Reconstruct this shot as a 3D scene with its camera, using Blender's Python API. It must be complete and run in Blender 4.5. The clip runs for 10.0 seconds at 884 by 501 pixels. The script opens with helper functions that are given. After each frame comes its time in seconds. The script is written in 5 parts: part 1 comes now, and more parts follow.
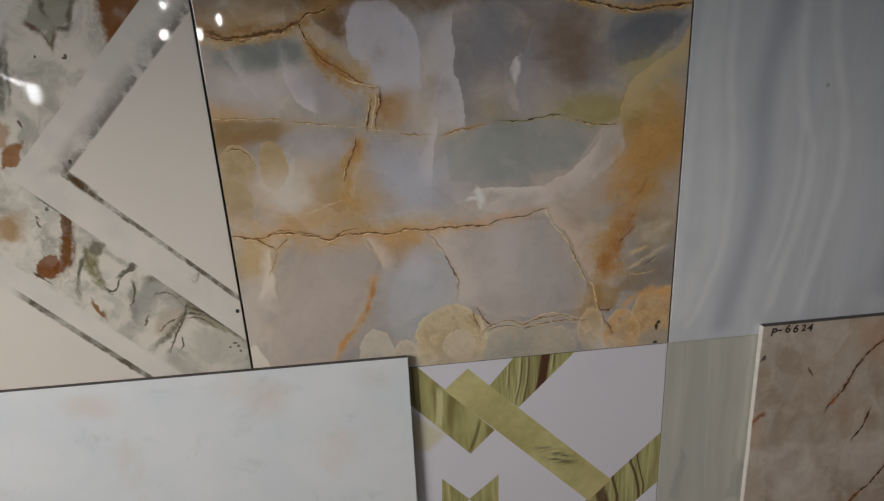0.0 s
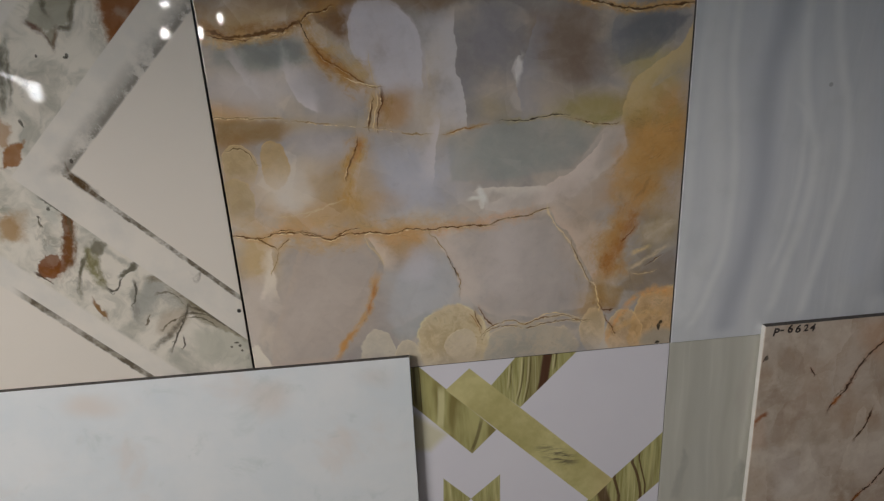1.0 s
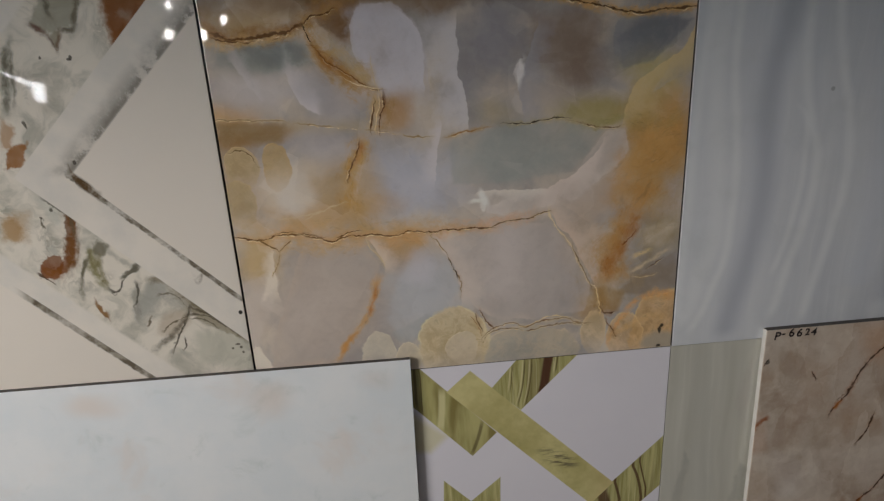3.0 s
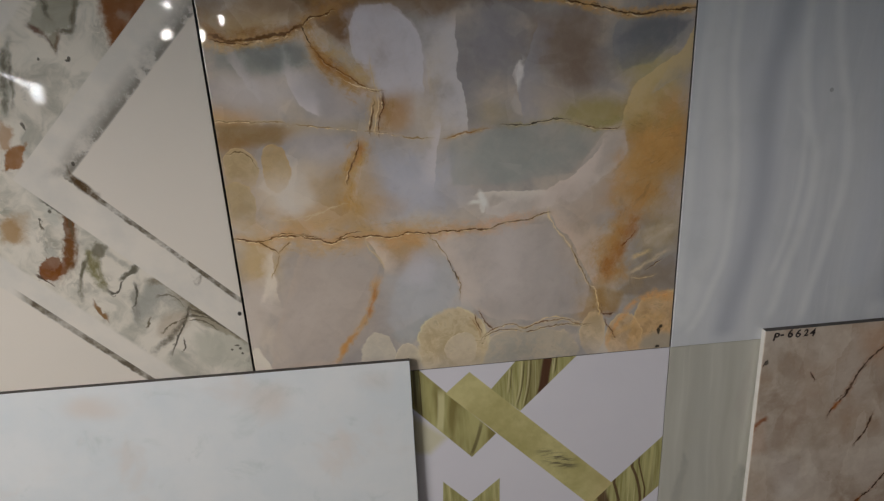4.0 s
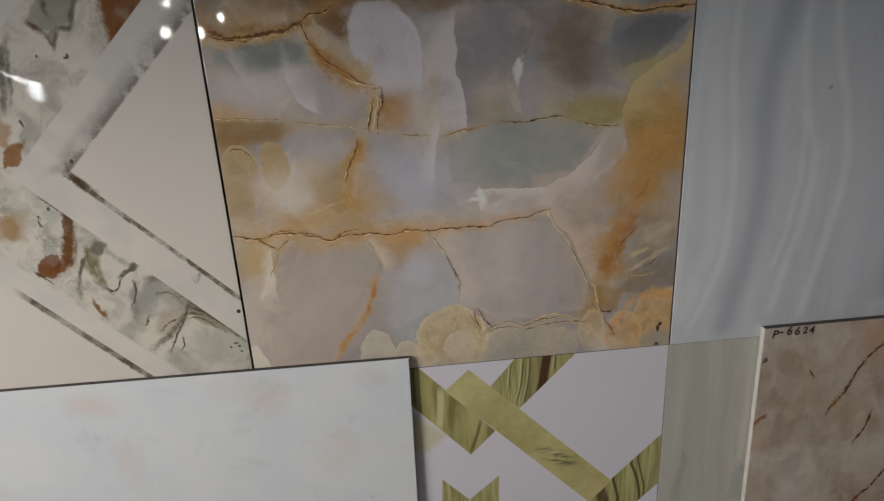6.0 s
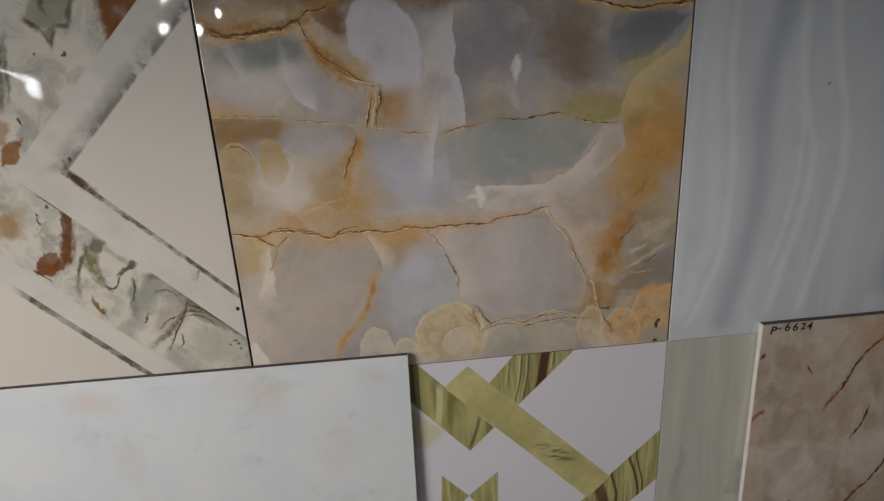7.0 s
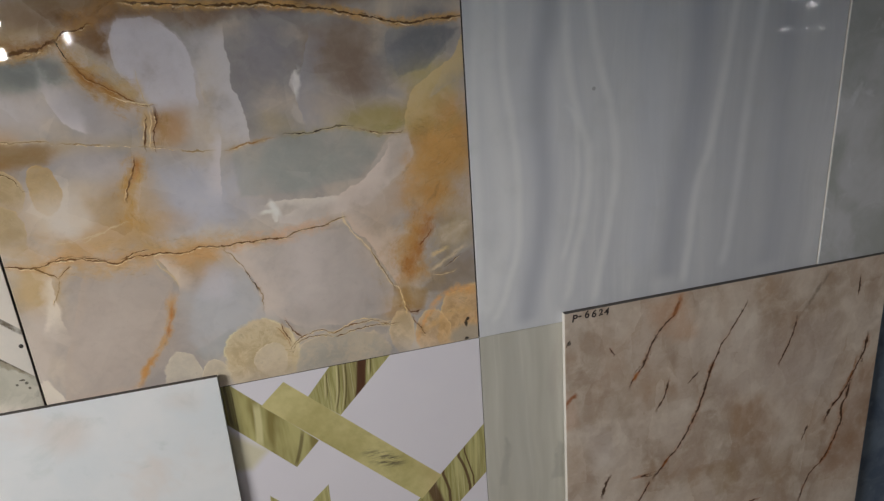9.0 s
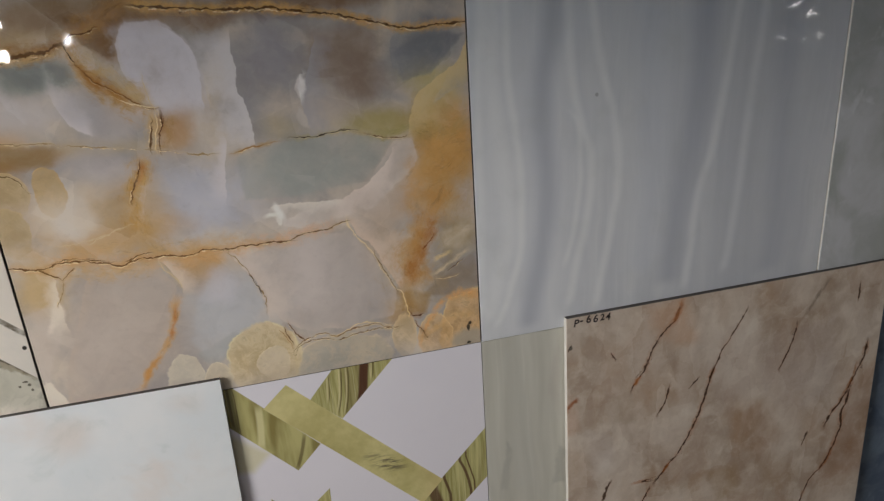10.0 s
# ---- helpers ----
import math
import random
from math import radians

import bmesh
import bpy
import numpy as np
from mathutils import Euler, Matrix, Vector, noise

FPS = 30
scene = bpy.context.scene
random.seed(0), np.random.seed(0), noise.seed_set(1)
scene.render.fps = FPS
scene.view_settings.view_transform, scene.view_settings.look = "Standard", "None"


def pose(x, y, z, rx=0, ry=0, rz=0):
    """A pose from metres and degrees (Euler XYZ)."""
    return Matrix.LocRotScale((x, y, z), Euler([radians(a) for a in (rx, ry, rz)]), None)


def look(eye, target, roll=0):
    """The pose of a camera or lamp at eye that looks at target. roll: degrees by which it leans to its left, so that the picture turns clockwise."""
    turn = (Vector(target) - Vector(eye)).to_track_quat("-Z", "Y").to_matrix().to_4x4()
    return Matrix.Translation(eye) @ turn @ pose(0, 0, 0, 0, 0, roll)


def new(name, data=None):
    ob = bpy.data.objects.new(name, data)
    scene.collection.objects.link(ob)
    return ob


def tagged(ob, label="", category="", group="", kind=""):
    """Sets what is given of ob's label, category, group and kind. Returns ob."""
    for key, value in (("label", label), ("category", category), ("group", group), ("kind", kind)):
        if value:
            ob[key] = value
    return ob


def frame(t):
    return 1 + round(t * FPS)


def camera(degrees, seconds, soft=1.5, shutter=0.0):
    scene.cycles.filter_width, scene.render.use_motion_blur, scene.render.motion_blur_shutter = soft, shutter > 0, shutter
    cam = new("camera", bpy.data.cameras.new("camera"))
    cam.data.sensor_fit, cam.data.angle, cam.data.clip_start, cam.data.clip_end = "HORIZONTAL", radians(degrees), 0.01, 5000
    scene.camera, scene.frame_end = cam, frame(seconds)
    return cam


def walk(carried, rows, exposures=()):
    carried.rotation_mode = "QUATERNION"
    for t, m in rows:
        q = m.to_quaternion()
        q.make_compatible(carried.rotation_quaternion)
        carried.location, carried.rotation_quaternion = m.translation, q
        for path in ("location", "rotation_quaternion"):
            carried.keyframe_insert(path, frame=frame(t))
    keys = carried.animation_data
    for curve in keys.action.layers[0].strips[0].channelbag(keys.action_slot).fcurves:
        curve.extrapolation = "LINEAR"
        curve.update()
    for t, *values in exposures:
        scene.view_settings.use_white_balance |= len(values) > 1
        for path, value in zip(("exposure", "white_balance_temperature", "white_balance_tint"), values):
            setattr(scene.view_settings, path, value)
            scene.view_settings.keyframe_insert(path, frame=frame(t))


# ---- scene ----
cam = camera(70.4, 10.0, soft=1.3)
PATH = [
    (0, (-0.394, -0.795, 1.65), (-0.236, 1.088, 0.995), -3.1),
    (0.5, (-0.394, -0.794, 1.651), (-0.242, 1.088, 0.994), -3.1),
    (1, (-0.395, -0.793, 1.651), (-0.24, 1.089, 0.992), -3.1),
    (1.5, (-0.394, -0.793, 1.652), (-0.244, 1.089, 0.99), -3.1),
    (2, (-0.394, -0.792, 1.653), (-0.251, 1.088, 0.988), -3.1),
    (2.5, (-0.393, -0.794, 1.652), (-0.249, 1.09, 0.998), -3.0),
    (4, (-0.395, -0.793, 1.654), (-0.241, 1.09, 1), -2.9),
    (4.5, (-0.394, -0.794, 1.652), (-0.242, 1.09, 1), -2.9),
    (5, (-0.394, -0.794, 1.653), (-0.236, 1.09, 0.999), -3.0),
    (5.5, (-0.394, -0.793, 1.652), (-0.241, 1.091, 0.998), -2.9),
    (7, (-0.394, -0.793, 1.655), (-0.237, 1.084, 0.982), -3.0),
    (7.1, (-0.383, -0.802, 1.649), (-0.227, 1.083, 0.998), -3.4),
    (7.3, (-0.37, -0.809, 1.65), (-0.088, 1.066, 1.014), -3.2),
    (7.5, (-0.374, -0.805, 1.658), (-0.104, 1.063, 0.998), -2.3),
    (7.6, (-0.366, -0.811, 1.657), (-0.116, 1.069, 1.016), -3.0),
    (7.7, (-0.363, -0.815, 1.658), (-0.106, 1.066, 1.03), -3.6),
    (7.8, (-0.36, -0.819, 1.661), (-0.034, 1.059, 1.055), -4.6),
    (7.9, (-0.355, -0.821, 1.664), (0.023, 1.047, 1.064), -4.2),
    (8, (-0.351, -0.82, 1.672), (0.082, 1.028, 1.043), -3.4),
    (8.1, (-0.339, -0.828, 1.658), (0.139, 1.014, 1.055), -3.1),
    (8.2, (-0.326, -0.832, 1.649), (0.225, 0.992, 1.042), -3.0),
    (8.3, (-0.312, -0.835, 1.645), (0.232, 0.994, 1.028), -2.5),
    (8.5, (-0.287, -0.832, 1.656), (0.224, 0.987, 0.999), -2.8),
    (9, (-0.262, -0.837, 1.643), (0.205, 0.999, 1.003), -4.2),
    (9.5, (-0.268, -0.838, 1.645), (0.202, 0.999, 1.009), -3.8),
    (10, (-0.27, -0.838, 1.644), (0.206, 1.001, 1.017), -3.8),
]
walk(cam, [(t, look(eye, target, roll)) for t, eye, target, roll in PATH],
     [(0, -0.04), (7.2, -0.04), (7.5, -0.08), (7.8, -0.12), (8.0, 0.07), (8.5, 0.33), (10.0, 0.36)])

# ---- world and lights ----
world = bpy.data.worlds.new("world")
scene.world = world
world.use_nodes = True
sky = world.node_tree.nodes.new("ShaderNodeTexSky")
sky.sky_type, sky.sun_disc = "NISHITA", False
sky.sun_elevation, sky.sun_rotation = radians(40), radians(250)
world.node_tree.links.new(sky.outputs[0], world.node_tree.nodes["Background"].inputs[0])
world.node_tree.nodes["Background"].inputs[1].default_value = 0.1


def area_lamp(name, m, w, h, watts, colour):
    lamp = bpy.data.lights.new(name, "AREA")
    lamp.shape, lamp.size, lamp.size_y, lamp.energy, lamp.color = "RECTANGLE", w, h, watts, colour
    ob = new(name, lamp)
    ob.matrix_world = m
    return ob


# daylight through the high window in the side wall
area_lamp("daylight", look((-2.28, -1.2, 2.05), (3.0, -1.2, 2.05)), 0.9, 1.28, 52, (1.0, 0.98, 0.95))


# ---- material helpers ----
def flat(colour):
    return (*colour, 1.0)


def memo(title):
    """Asked twice for the same node, a Paint gives the first one again."""

    def key(v):
        if isinstance(v, bpy.types.NodeSocket):
            return ("socket", v.node.name, v.identifier)
        return tuple(key(w) for w in v) if isinstance(v, (tuple, list)) else v

    def wrap(build):
        def kept(self, *a, **k):
            at = (title, key(a), tuple(sorted((n, key(v)) for n, v in k.items())))
            if at not in self.known:
                self.known[at] = build(self, *a, **k)
            return self.known[at]

        return kept

    return wrap


class Paint:
    """Builds a node material. P is the place on the tile's face in millimetres from its lower left corner."""

    def __init__(self, name):
        self.known = {}
        self.mat = bpy.data.materials.new(name)
        self.mat.use_nodes = True
        self.tree = self.mat.node_tree
        self.bsdf = self.tree.nodes["Principled BSDF"]
        coord = self.node("ShaderNodeTexCoord").outputs["Object"]
        mm = self.vec("SCALE", coord, scale=1000.0)
        sep = self.node("ShaderNodeSeparateXYZ", mm)
        self.x, self.z = sep.outputs[0], sep.outputs[2]
        self.P = self.node("ShaderNodeCombineXYZ", self.x, 0.0, self.z).outputs[0]

    def node(self, kind, *values):
        n = self.tree.nodes.new(kind)
        for i, v in enumerate(values):
            self.put(n.inputs[i], v)
        return n

    def put(self, socket, v):
        if v is None:
            return
        if isinstance(v, bpy.types.NodeSocket):
            self.tree.links.new(v, socket)
        elif isinstance(v, (tuple, list)) and len(v) == 3 and socket.type == "RGBA":
            socket.default_value = flat(v)
        else:
            socket.default_value = v

    @memo("math")
    def math(self, op, a, b=None, c=None, clamp=False):
        n = self.tree.nodes.new("ShaderNodeMath")
        n.operation, n.use_clamp = op, clamp
        for i, v in enumerate((a, b, c)):
            self.put(n.inputs[i], v)
        return n.outputs[0]

    @memo("vec")
    def vec(self, op, a, b=None, scale=None):
        n = self.tree.nodes.new("ShaderNodeVectorMath")
        n.operation = op
        self.put(n.inputs[0], a)
        self.put(n.inputs[1], b)
        if scale is not None:
            self.put(n.inputs["Scale"], scale)
        return n.outputs["Value"] if op in ("LENGTH", "DOT_PRODUCT", "DISTANCE") else n.outputs["Vector"]

    @memo("smooth")
    def smooth(self, v, a, b, lo=0.0, hi=1.0):
        n = self.tree.nodes.new("ShaderNodeMapRange")
        n.interpolation_type = "SMOOTHSTEP"
        for i, w in enumerate((v, a, b, lo, hi)):
            self.put(n.inputs[i], w)
        return n.outputs[0]

    @memo("mix")
    def mix(self, fac, a, b, blend="MIX"):
        n = self.tree.nodes.new("ShaderNodeMix")
        n.data_type, n.blend_type = "RGBA", blend
        self.put(n.inputs[0], fac)
        self.put(n.inputs[6], a)
        self.put(n.inputs[7], b)
        return n.outputs[2]

    def mul(self, *vs):
        out = vs[0]
        for v in vs[1:]:
            out = self.math("MULTIPLY", out, v)
        return out

    @memo("noise")
    def noise(self, vec, size, detail=2.0, rough=0.5, warp=0.0, colour=False, seed=0.0):
        """Noise whose lumps are about size millimetres across."""
        n = self.tree.nodes.new("ShaderNodeTexNoise")
        n.noise_dimensions = "4D"
        self.put(n.inputs["Vector"], vec)
        self.put(n.inputs["W"], seed)
        n.inputs["Scale"].default_value = 1.0 / size
        n.inputs["Detail"].default_value, n.inputs["Roughness"].default_value = detail, rough
        n.inputs["Distortion"].default_value = warp
        return n.outputs["Color" if colour else "Fac"]

    @memo("shards")
    def shards(self, vec, size):
        """Angular cells: a random tone for each, and the distance to the nearest border."""
        out = []
        for feature in ("F1", "DISTANCE_TO_EDGE"):
            n = self.tree.nodes.new("ShaderNodeTexVoronoi")
            n.feature = feature
            self.put(n.inputs["Vector"], vec)
            n.inputs["Scale"].default_value = 1.0 / size
            if feature == "F1":
                out.append(self.node("ShaderNodeSeparateColor", n.outputs["Color"]).outputs[0])
            else:
                out.append(self.math("MULTIPLY", n.outputs["Distance"], size))
        return out

    @memo("warped")
    def warped(self, vec, size, amount, detail=2.0, seed=0.0):
        c = self.noise(vec, size, detail, colour=True, seed=seed)
        rgb = self.node("ShaderNodeSeparateColor", c)
        dx = self.math("MULTIPLY_ADD", rgb.outputs[0], 2 * amount, -amount)
        dz = self.math("MULTIPLY_ADD", rgb.outputs[1], 2 * amount, -amount)
        off = self.node("ShaderNodeCombineXYZ", dx, 0.0, dz).outputs[0]
        return self.vec("ADD", vec, off)

    @memo("stretched")
    def stretched(self, vec, sx, sz, turn=0.0):
        n = self.node("ShaderNodeMapping", vec)
        n.inputs["Rotation"].default_value = (0.0, radians(turn), 0.0)
        n.inputs["Scale"].default_value = (sx, 1.0, sz)
        return n.outputs[0]

    def after(self, vec, colour):
        """The same place, but worked out after colour: keeps long chains of layers in order."""
        n = self.tree.nodes.new("ShaderNodeVectorMath")
        n.operation = "MULTIPLY_ADD"
        self.put(n.inputs[0], colour)
        n.inputs[1].default_value = (1e-6, 0.0, 1e-6)
        self.put(n.inputs[2], vec)
        return n.outputs[0]

    @memo("xz")
    def xz(self, vec):
        n = self.node("ShaderNodeSeparateXYZ", vec)
        return n.outputs[0], n.outputs[2]

    @memo("spot")
    def spot(self, vec, x, z, rx, rz, turn, edge=0.9, torn=None):
        """1 inside an ellipse, 0 outside; edge: how soft its border is, 0 to 1; torn: noise that frays it."""
        n = self.node("ShaderNodeMapping", vec)
        n.vector_type = "TEXTURE"
        n.inputs["Location"].default_value = (x, 0.0, z)
        n.inputs["Rotation"].default_value = (0.0, radians(-turn), 0.0)
        n.inputs["Scale"].default_value = (rx, 1.0, rz)
        r = self.vec("LENGTH", n.outputs[0])
        if torn is not None:
            r = self.math("ADD", r, torn)
        return self.smooth(r, 1.0 + 0.6 * edge, 1.0 - edge)

    @memo("line")
    def line(self, vec, pts, along="x"):
        """A wandering line through pts: the signed distance from it, and 1 between its ends."""
        x, z = self.xz(vec)
        if along == "z":
            x, z, pts = z, x, [(b, a) for a, b in pts]
        pts = sorted(pts)
        (x0, _), (x1, _) = pts[0], pts[-1]
        lo, hi = min(p[1] for p in pts), max(p[1] for p in pts)
        span = max(hi - lo, 1.0)
        t = self.math("MULTIPLY_ADD", x, 1.0 / (x1 - x0), -x0 / (x1 - x0))
        n = self.tree.nodes.new("ShaderNodeFloatCurve")
        curve = n.mapping.curves[0]
        for i, (a, b) in enumerate(pts):
            u, v = (a - x0) / (x1 - x0), (b - lo) / span
            if i == 0:
                curve.points[0].location = (u, v)
            elif i == len(pts) - 1:
                curve.points[len(curve.points) - 1].location = (u, v)
            else:
                curve.points.new(u, v)
        n.mapping.extend = "HORIZONTAL"
        n.mapping.update()
        self.put(n.inputs["Value"], t)
        slope = sum(abs(q[1] - p[1]) for p, q in zip(pts, pts[1:])) / (x1 - x0)
        k = 1.0 / math.sqrt(1.0 + slope * slope)
        at = self.math("MULTIPLY_ADD", n.outputs[0], span, lo)
        d = self.math("MULTIPLY", self.math("SUBTRACT", z, at), k)
        e = min(0.2, 12.0 / (x1 - x0))
        ends = self.mul(self.smooth(t, -e, e), self.smooth(t, 1 + e, 1 - e))
        return d, ends, x

    def ragged(self, a, half, n, k=1.2, lo=0.05, hi=0.6):
        """1 within half of a line, with a border torn by the noise n."""
        field = self.math("SUBTRACT", 1.0, self.math("DIVIDE", a, half))
        return self.smooth(self.math("ADD", field, self.math("MULTIPLY_ADD", n, k, -0.5 * k)), lo, hi)

    @memo("quad")
    def quad(self, vec, corners, soft=0.8):
        """1 inside a convex polygon."""
        x, z = self.xz(vec)
        area = sum(a[0] * b[1] - b[0] * a[1] for a, b in zip(corners, corners[1:] + corners[:1]))
        sign, out = (1 if area > 0 else -1), None
        for a, b in zip(corners, corners[1:] + corners[:1]):
            l = math.hypot(b[0] - a[0], b[1] - a[1])
            nx, nz = -(b[1] - a[1]) / l * sign, (b[0] - a[0]) / l * sign
            d = self.math("MULTIPLY_ADD", x, nx, -(a[0] * nx + a[1] * nz))
            d = self.math("MULTIPLY_ADD", z, nz, d)
            out = d if out is None else self.math("MINIMUM", out, d)
        return self.smooth(out, -soft, soft)

    def inset(self, vec, corners):
        """How far inside a convex polygon a place lies, in millimetres."""
        x, z = self.xz(vec)
        area = sum(a[0] * b[1] - b[0] * a[1] for a, b in zip(corners, corners[1:] + corners[:1]))
        sign, out = (1 if area > 0 else -1), None
        for a, b in zip(corners, corners[1:] + corners[:1]):
            l = math.hypot(b[0] - a[0], b[1] - a[1])
            nx, nz = -(b[1] - a[1]) / l * sign, (b[0] - a[0]) / l * sign
            d = self.math("MULTIPLY_ADD", x, nx, -(a[0] * nx + a[1] * nz))
            d = self.math("MULTIPLY_ADD", z, nz, d)
            out = d if out is None else self.math("SMOOTH_MIN", out, d, 5.0)
        return out

    def done(self, colour, rough=0.02, spec=0.5, wave=0.003):
        self.put(self.bsdf.inputs["Base Color"], colour)
        dust = self.noise(self.P, 90, 3.0, seed=7.0)
        self.put(self.bsdf.inputs["Roughness"], self.smooth(dust, 0.3, 0.75, rough, rough + 0.03))
        self.bsdf.inputs["Specular IOR Level"].default_value = spec
        if wave:
            bump = self.node("ShaderNodeBump")
            bump.inputs["Strength"].default_value = wave
            bump.inputs["Distance"].default_value = 0.02
            self.put(bump.inputs["Height"], self.noise(self.P, 60, 1.0, seed=3.0))
            self.put(self.bsdf.inputs["Normal"], bump.outputs[0])
        return self.mat


RUST, BROWN, DARK = (0.36, 0.15, 0.03), (0.16, 0.075, 0.025), (0.05, 0.03, 0.02)
OCHRE, CREAM, TAN = (0.52, 0.33, 0.11), (0.66, 0.54, 0.36), (0.40, 0.28, 0.15)


class Stone:
    """Layers of mineral colour, one over the other, on a Paint; every few layers go into a node group of their own."""

    def __init__(self, p, c):
        self.p, self.count, self.base = p, 0, c
        self.begin()

    def begin(self):
        p = self.p
        self.outer = p.tree, p.known, p.P
        group = bpy.data.node_groups.new("layers", "ShaderNodeTree")
        group.interface.new_socket("Colour", in_out="INPUT", socket_type="NodeSocketColor")
        group.interface.new_socket("Place", in_out="INPUT", socket_type="NodeSocketVector")
        group.interface.new_socket("Colour", in_out="OUTPUT", socket_type="NodeSocketColor")
        p.tree, p.known = group, {}
        given = p.node("NodeGroupInput")
        self.c, p.P = given.outputs[0], p.after(given.outputs[1], given.outputs[0])

    def end(self):
        p = self.p
        p.put(p.node("NodeGroupOutput").inputs[0], self.c)
        group = p.tree
        p.tree, p.known, p.P = self.outer
        n = p.node("ShaderNodeGroup")
        n.node_tree = group
        p.put(n.inputs[0], self.base)
        p.put(n.inputs[1], p.P)
        self.base = n.outputs[0]
        return self.base

    def turn(self):
        self.count += 1
        if self.count % 4 == 0:
            self.end()
            self.begin()
        return self.p

    @property
    def soft(self):
        return self.p.warped(self.p.warped(self.p.P, 130, 13, seed=1.0), 30, 5, seed=2.0)

    @property
    def fine(self):
        return self.p.warped(self.p.warped(self.p.P, 24, 3.5, 3.0, seed=4.0), 7, 3.2, 5.0, seed=5.0)

    @property
    def mid(self):
        return self.p.warped(self.p.warped(self.p.P, 40, 5.0, 3.0, seed=6.0), 9, 3.2, 5.0, seed=16.0)

    def over(self, amount, colour):
        self.c = self.p.mix(amount, self.c, colour)

    def spot(self, x, z, rx, rz, turn, colour, strength, edge=0.9, on=""):
        """A soft, frayed patch."""
        p = self.turn()
        fray = None if on else p.math("MULTIPLY_ADD", p.noise(self.soft, 44, 6.0, 0.62, 0.3, seed=40.0), 1.5, -0.75)
        self.over(p.mul(p.spot(self.mid if on else self.soft, x, z, rx, rz, turn, 0.8 * edge, fray), strength), colour)

    def field(self, corners, colour, strength, soft=4.0, rim=None, fade=None, torn=1.5):
        """An angular translucent crystal; rim: a paler border inside it; fade: heights between which it dissolves; torn: how ragged its outline is."""
        p = self.turn()
        d = p.inset(self.mid, corners)
        d = p.math("ADD", d, p.math("MULTIPLY_ADD", p.noise(p.P, 24, 4.0, 0.6, seed=41.0), 1.4 * soft + 3.0, -0.7 * soft - 1.5))
        d = p.math("ADD", d, p.math("MULTIPLY_ADD", p.noise(p.P, 8, 5.0, 0.7, 0.5, seed=46.0), 2.0 * torn, -torn))
        inside = p.smooth(d, -soft, soft)
        depth = p.smooth(p.noise(self.soft, 62, 4.0, 0.55, 0.4, seed=43.0), 0.32, 0.66, 0.45 if torn < 4 else 0.8, 1.0)
        if fade:
            depth = p.mul(depth, p.smooth(p.xz(self.soft)[1], *fade))
        self.over(p.mul(inside, depth, strength), colour)
        if rim:
            k = p.mul(depth, 0.6)
            self.over(p.mul(p.smooth(d, 14.0, 0.0), p.smooth(d, -0.6, 1.2), p.smooth(p.noise(p.P, 36, 3.0, seed=47.0), 0.35, 0.6), k), rim)

    def edge(self, pts, along, side, colour, reach, strength, start=0.8):
        """A crystal's border: colour on one side, sharp at the line and fading away from it."""
        p = self.turn()
        d, ends, run = p.line(self.mid, pts, along)
        d = p.math("MULTIPLY", d, side)
        depth = p.smooth(p.noise(p.P, 34, 4.0, 0.6, seed=42.0), 0.3, 0.7, 0.5 * reach, 1.3 * reach)
        self.over(p.mul(p.smooth(d, -start, start), p.smooth(p.math("DIVIDE", d, depth), 1.0, 0.0), ends, strength), colour)

    def band(self, pts, along, half, colour, strength, deep=0.5):
        """A torn streak of pigment, grained along its way."""
        p = self.turn()
        d, ends, run = p.line(self.mid, pts, along)
        a = p.math("ABSOLUTE", d)
        flow = p.node("ShaderNodeCombineXYZ", p.math("MULTIPLY", run, 0.25), 0.0, d).outputs[0]
        grain = p.noise(flow, max(3.0, 0.35 * half), 6.0, 0.72, 0.8, seed=half)
        blot = p.noise(self.fine, 20, 6.0, 0.7, 0.4, seed=half)
        torn = p.math("MULTIPLY_ADD", grain, 0.4, p.math("MULTIPLY", blot, 0.6))
        m = p.mul(p.ragged(a, 1.25 * half, torn, 3.4, -0.1, 1.0), ends, p.smooth(blot, 0.3, 0.62, 0.4, 1.0), strength)
        tone = p.mix(p.smooth(grain, 0.52, 0.7, 0.0, 0.75), colour, tuple(deep * v for v in colour))
        tone = p.mix(p.smooth(blot, 0.48, 0.34, 0.0, 0.5), tone, tuple(min(0.85, 1.4 * v + 0.06) for v in colour))
        self.over(m, tone)
        grit = p.noise(self.fine, 3.4, 3.0, 0.7, seed=61.0)
        self.over(p.mul(m, p.smooth(grit, 0.64, 0.72), p.smooth(blot, 0.42, 0.6), 0.7), (0.84, 0.68, 0.42))
        self.over(p.mul(m, p.smooth(grit, 0.36, 0.28), p.smooth(blot, 0.45, 0.6), 0.5), tuple(0.3 * v for v in colour))

    def vein(self, pts, along, width, colour, halo=(0.55, 0.33, 0.12), reach=6, glow=0.45, strength=0.92, gaps=0.34, light=0.7, side=1):
        """A crack with a stained halo, a bright lip and a second strand that wanders beside it."""
        p = self.turn()
        d, ends, run = p.line(self.fine, pts, along)
        a = p.math("ABSOLUTE", d)
        patchy = p.smooth(p.noise(p.P, 45, 3.0, seed=9.0), 0.35, 0.65, 0.3, 1.0)
        wide = p.smooth(p.noise(p.P, 18, 4.0, 0.65, seed=10.0), 0.3, 0.7, 0.4 * reach, 1.4 * reach)
        if glow:
            self.over(p.mul(p.smooth(p.math("DIVIDE", a, wide), 1.0, 0.0), ends, patchy, glow), halo)
        thick = p.smooth(p.noise(p.P, 13, 3.0, seed=12.0), 0.32, 0.68, 0.4 * width, 1.7 * width)
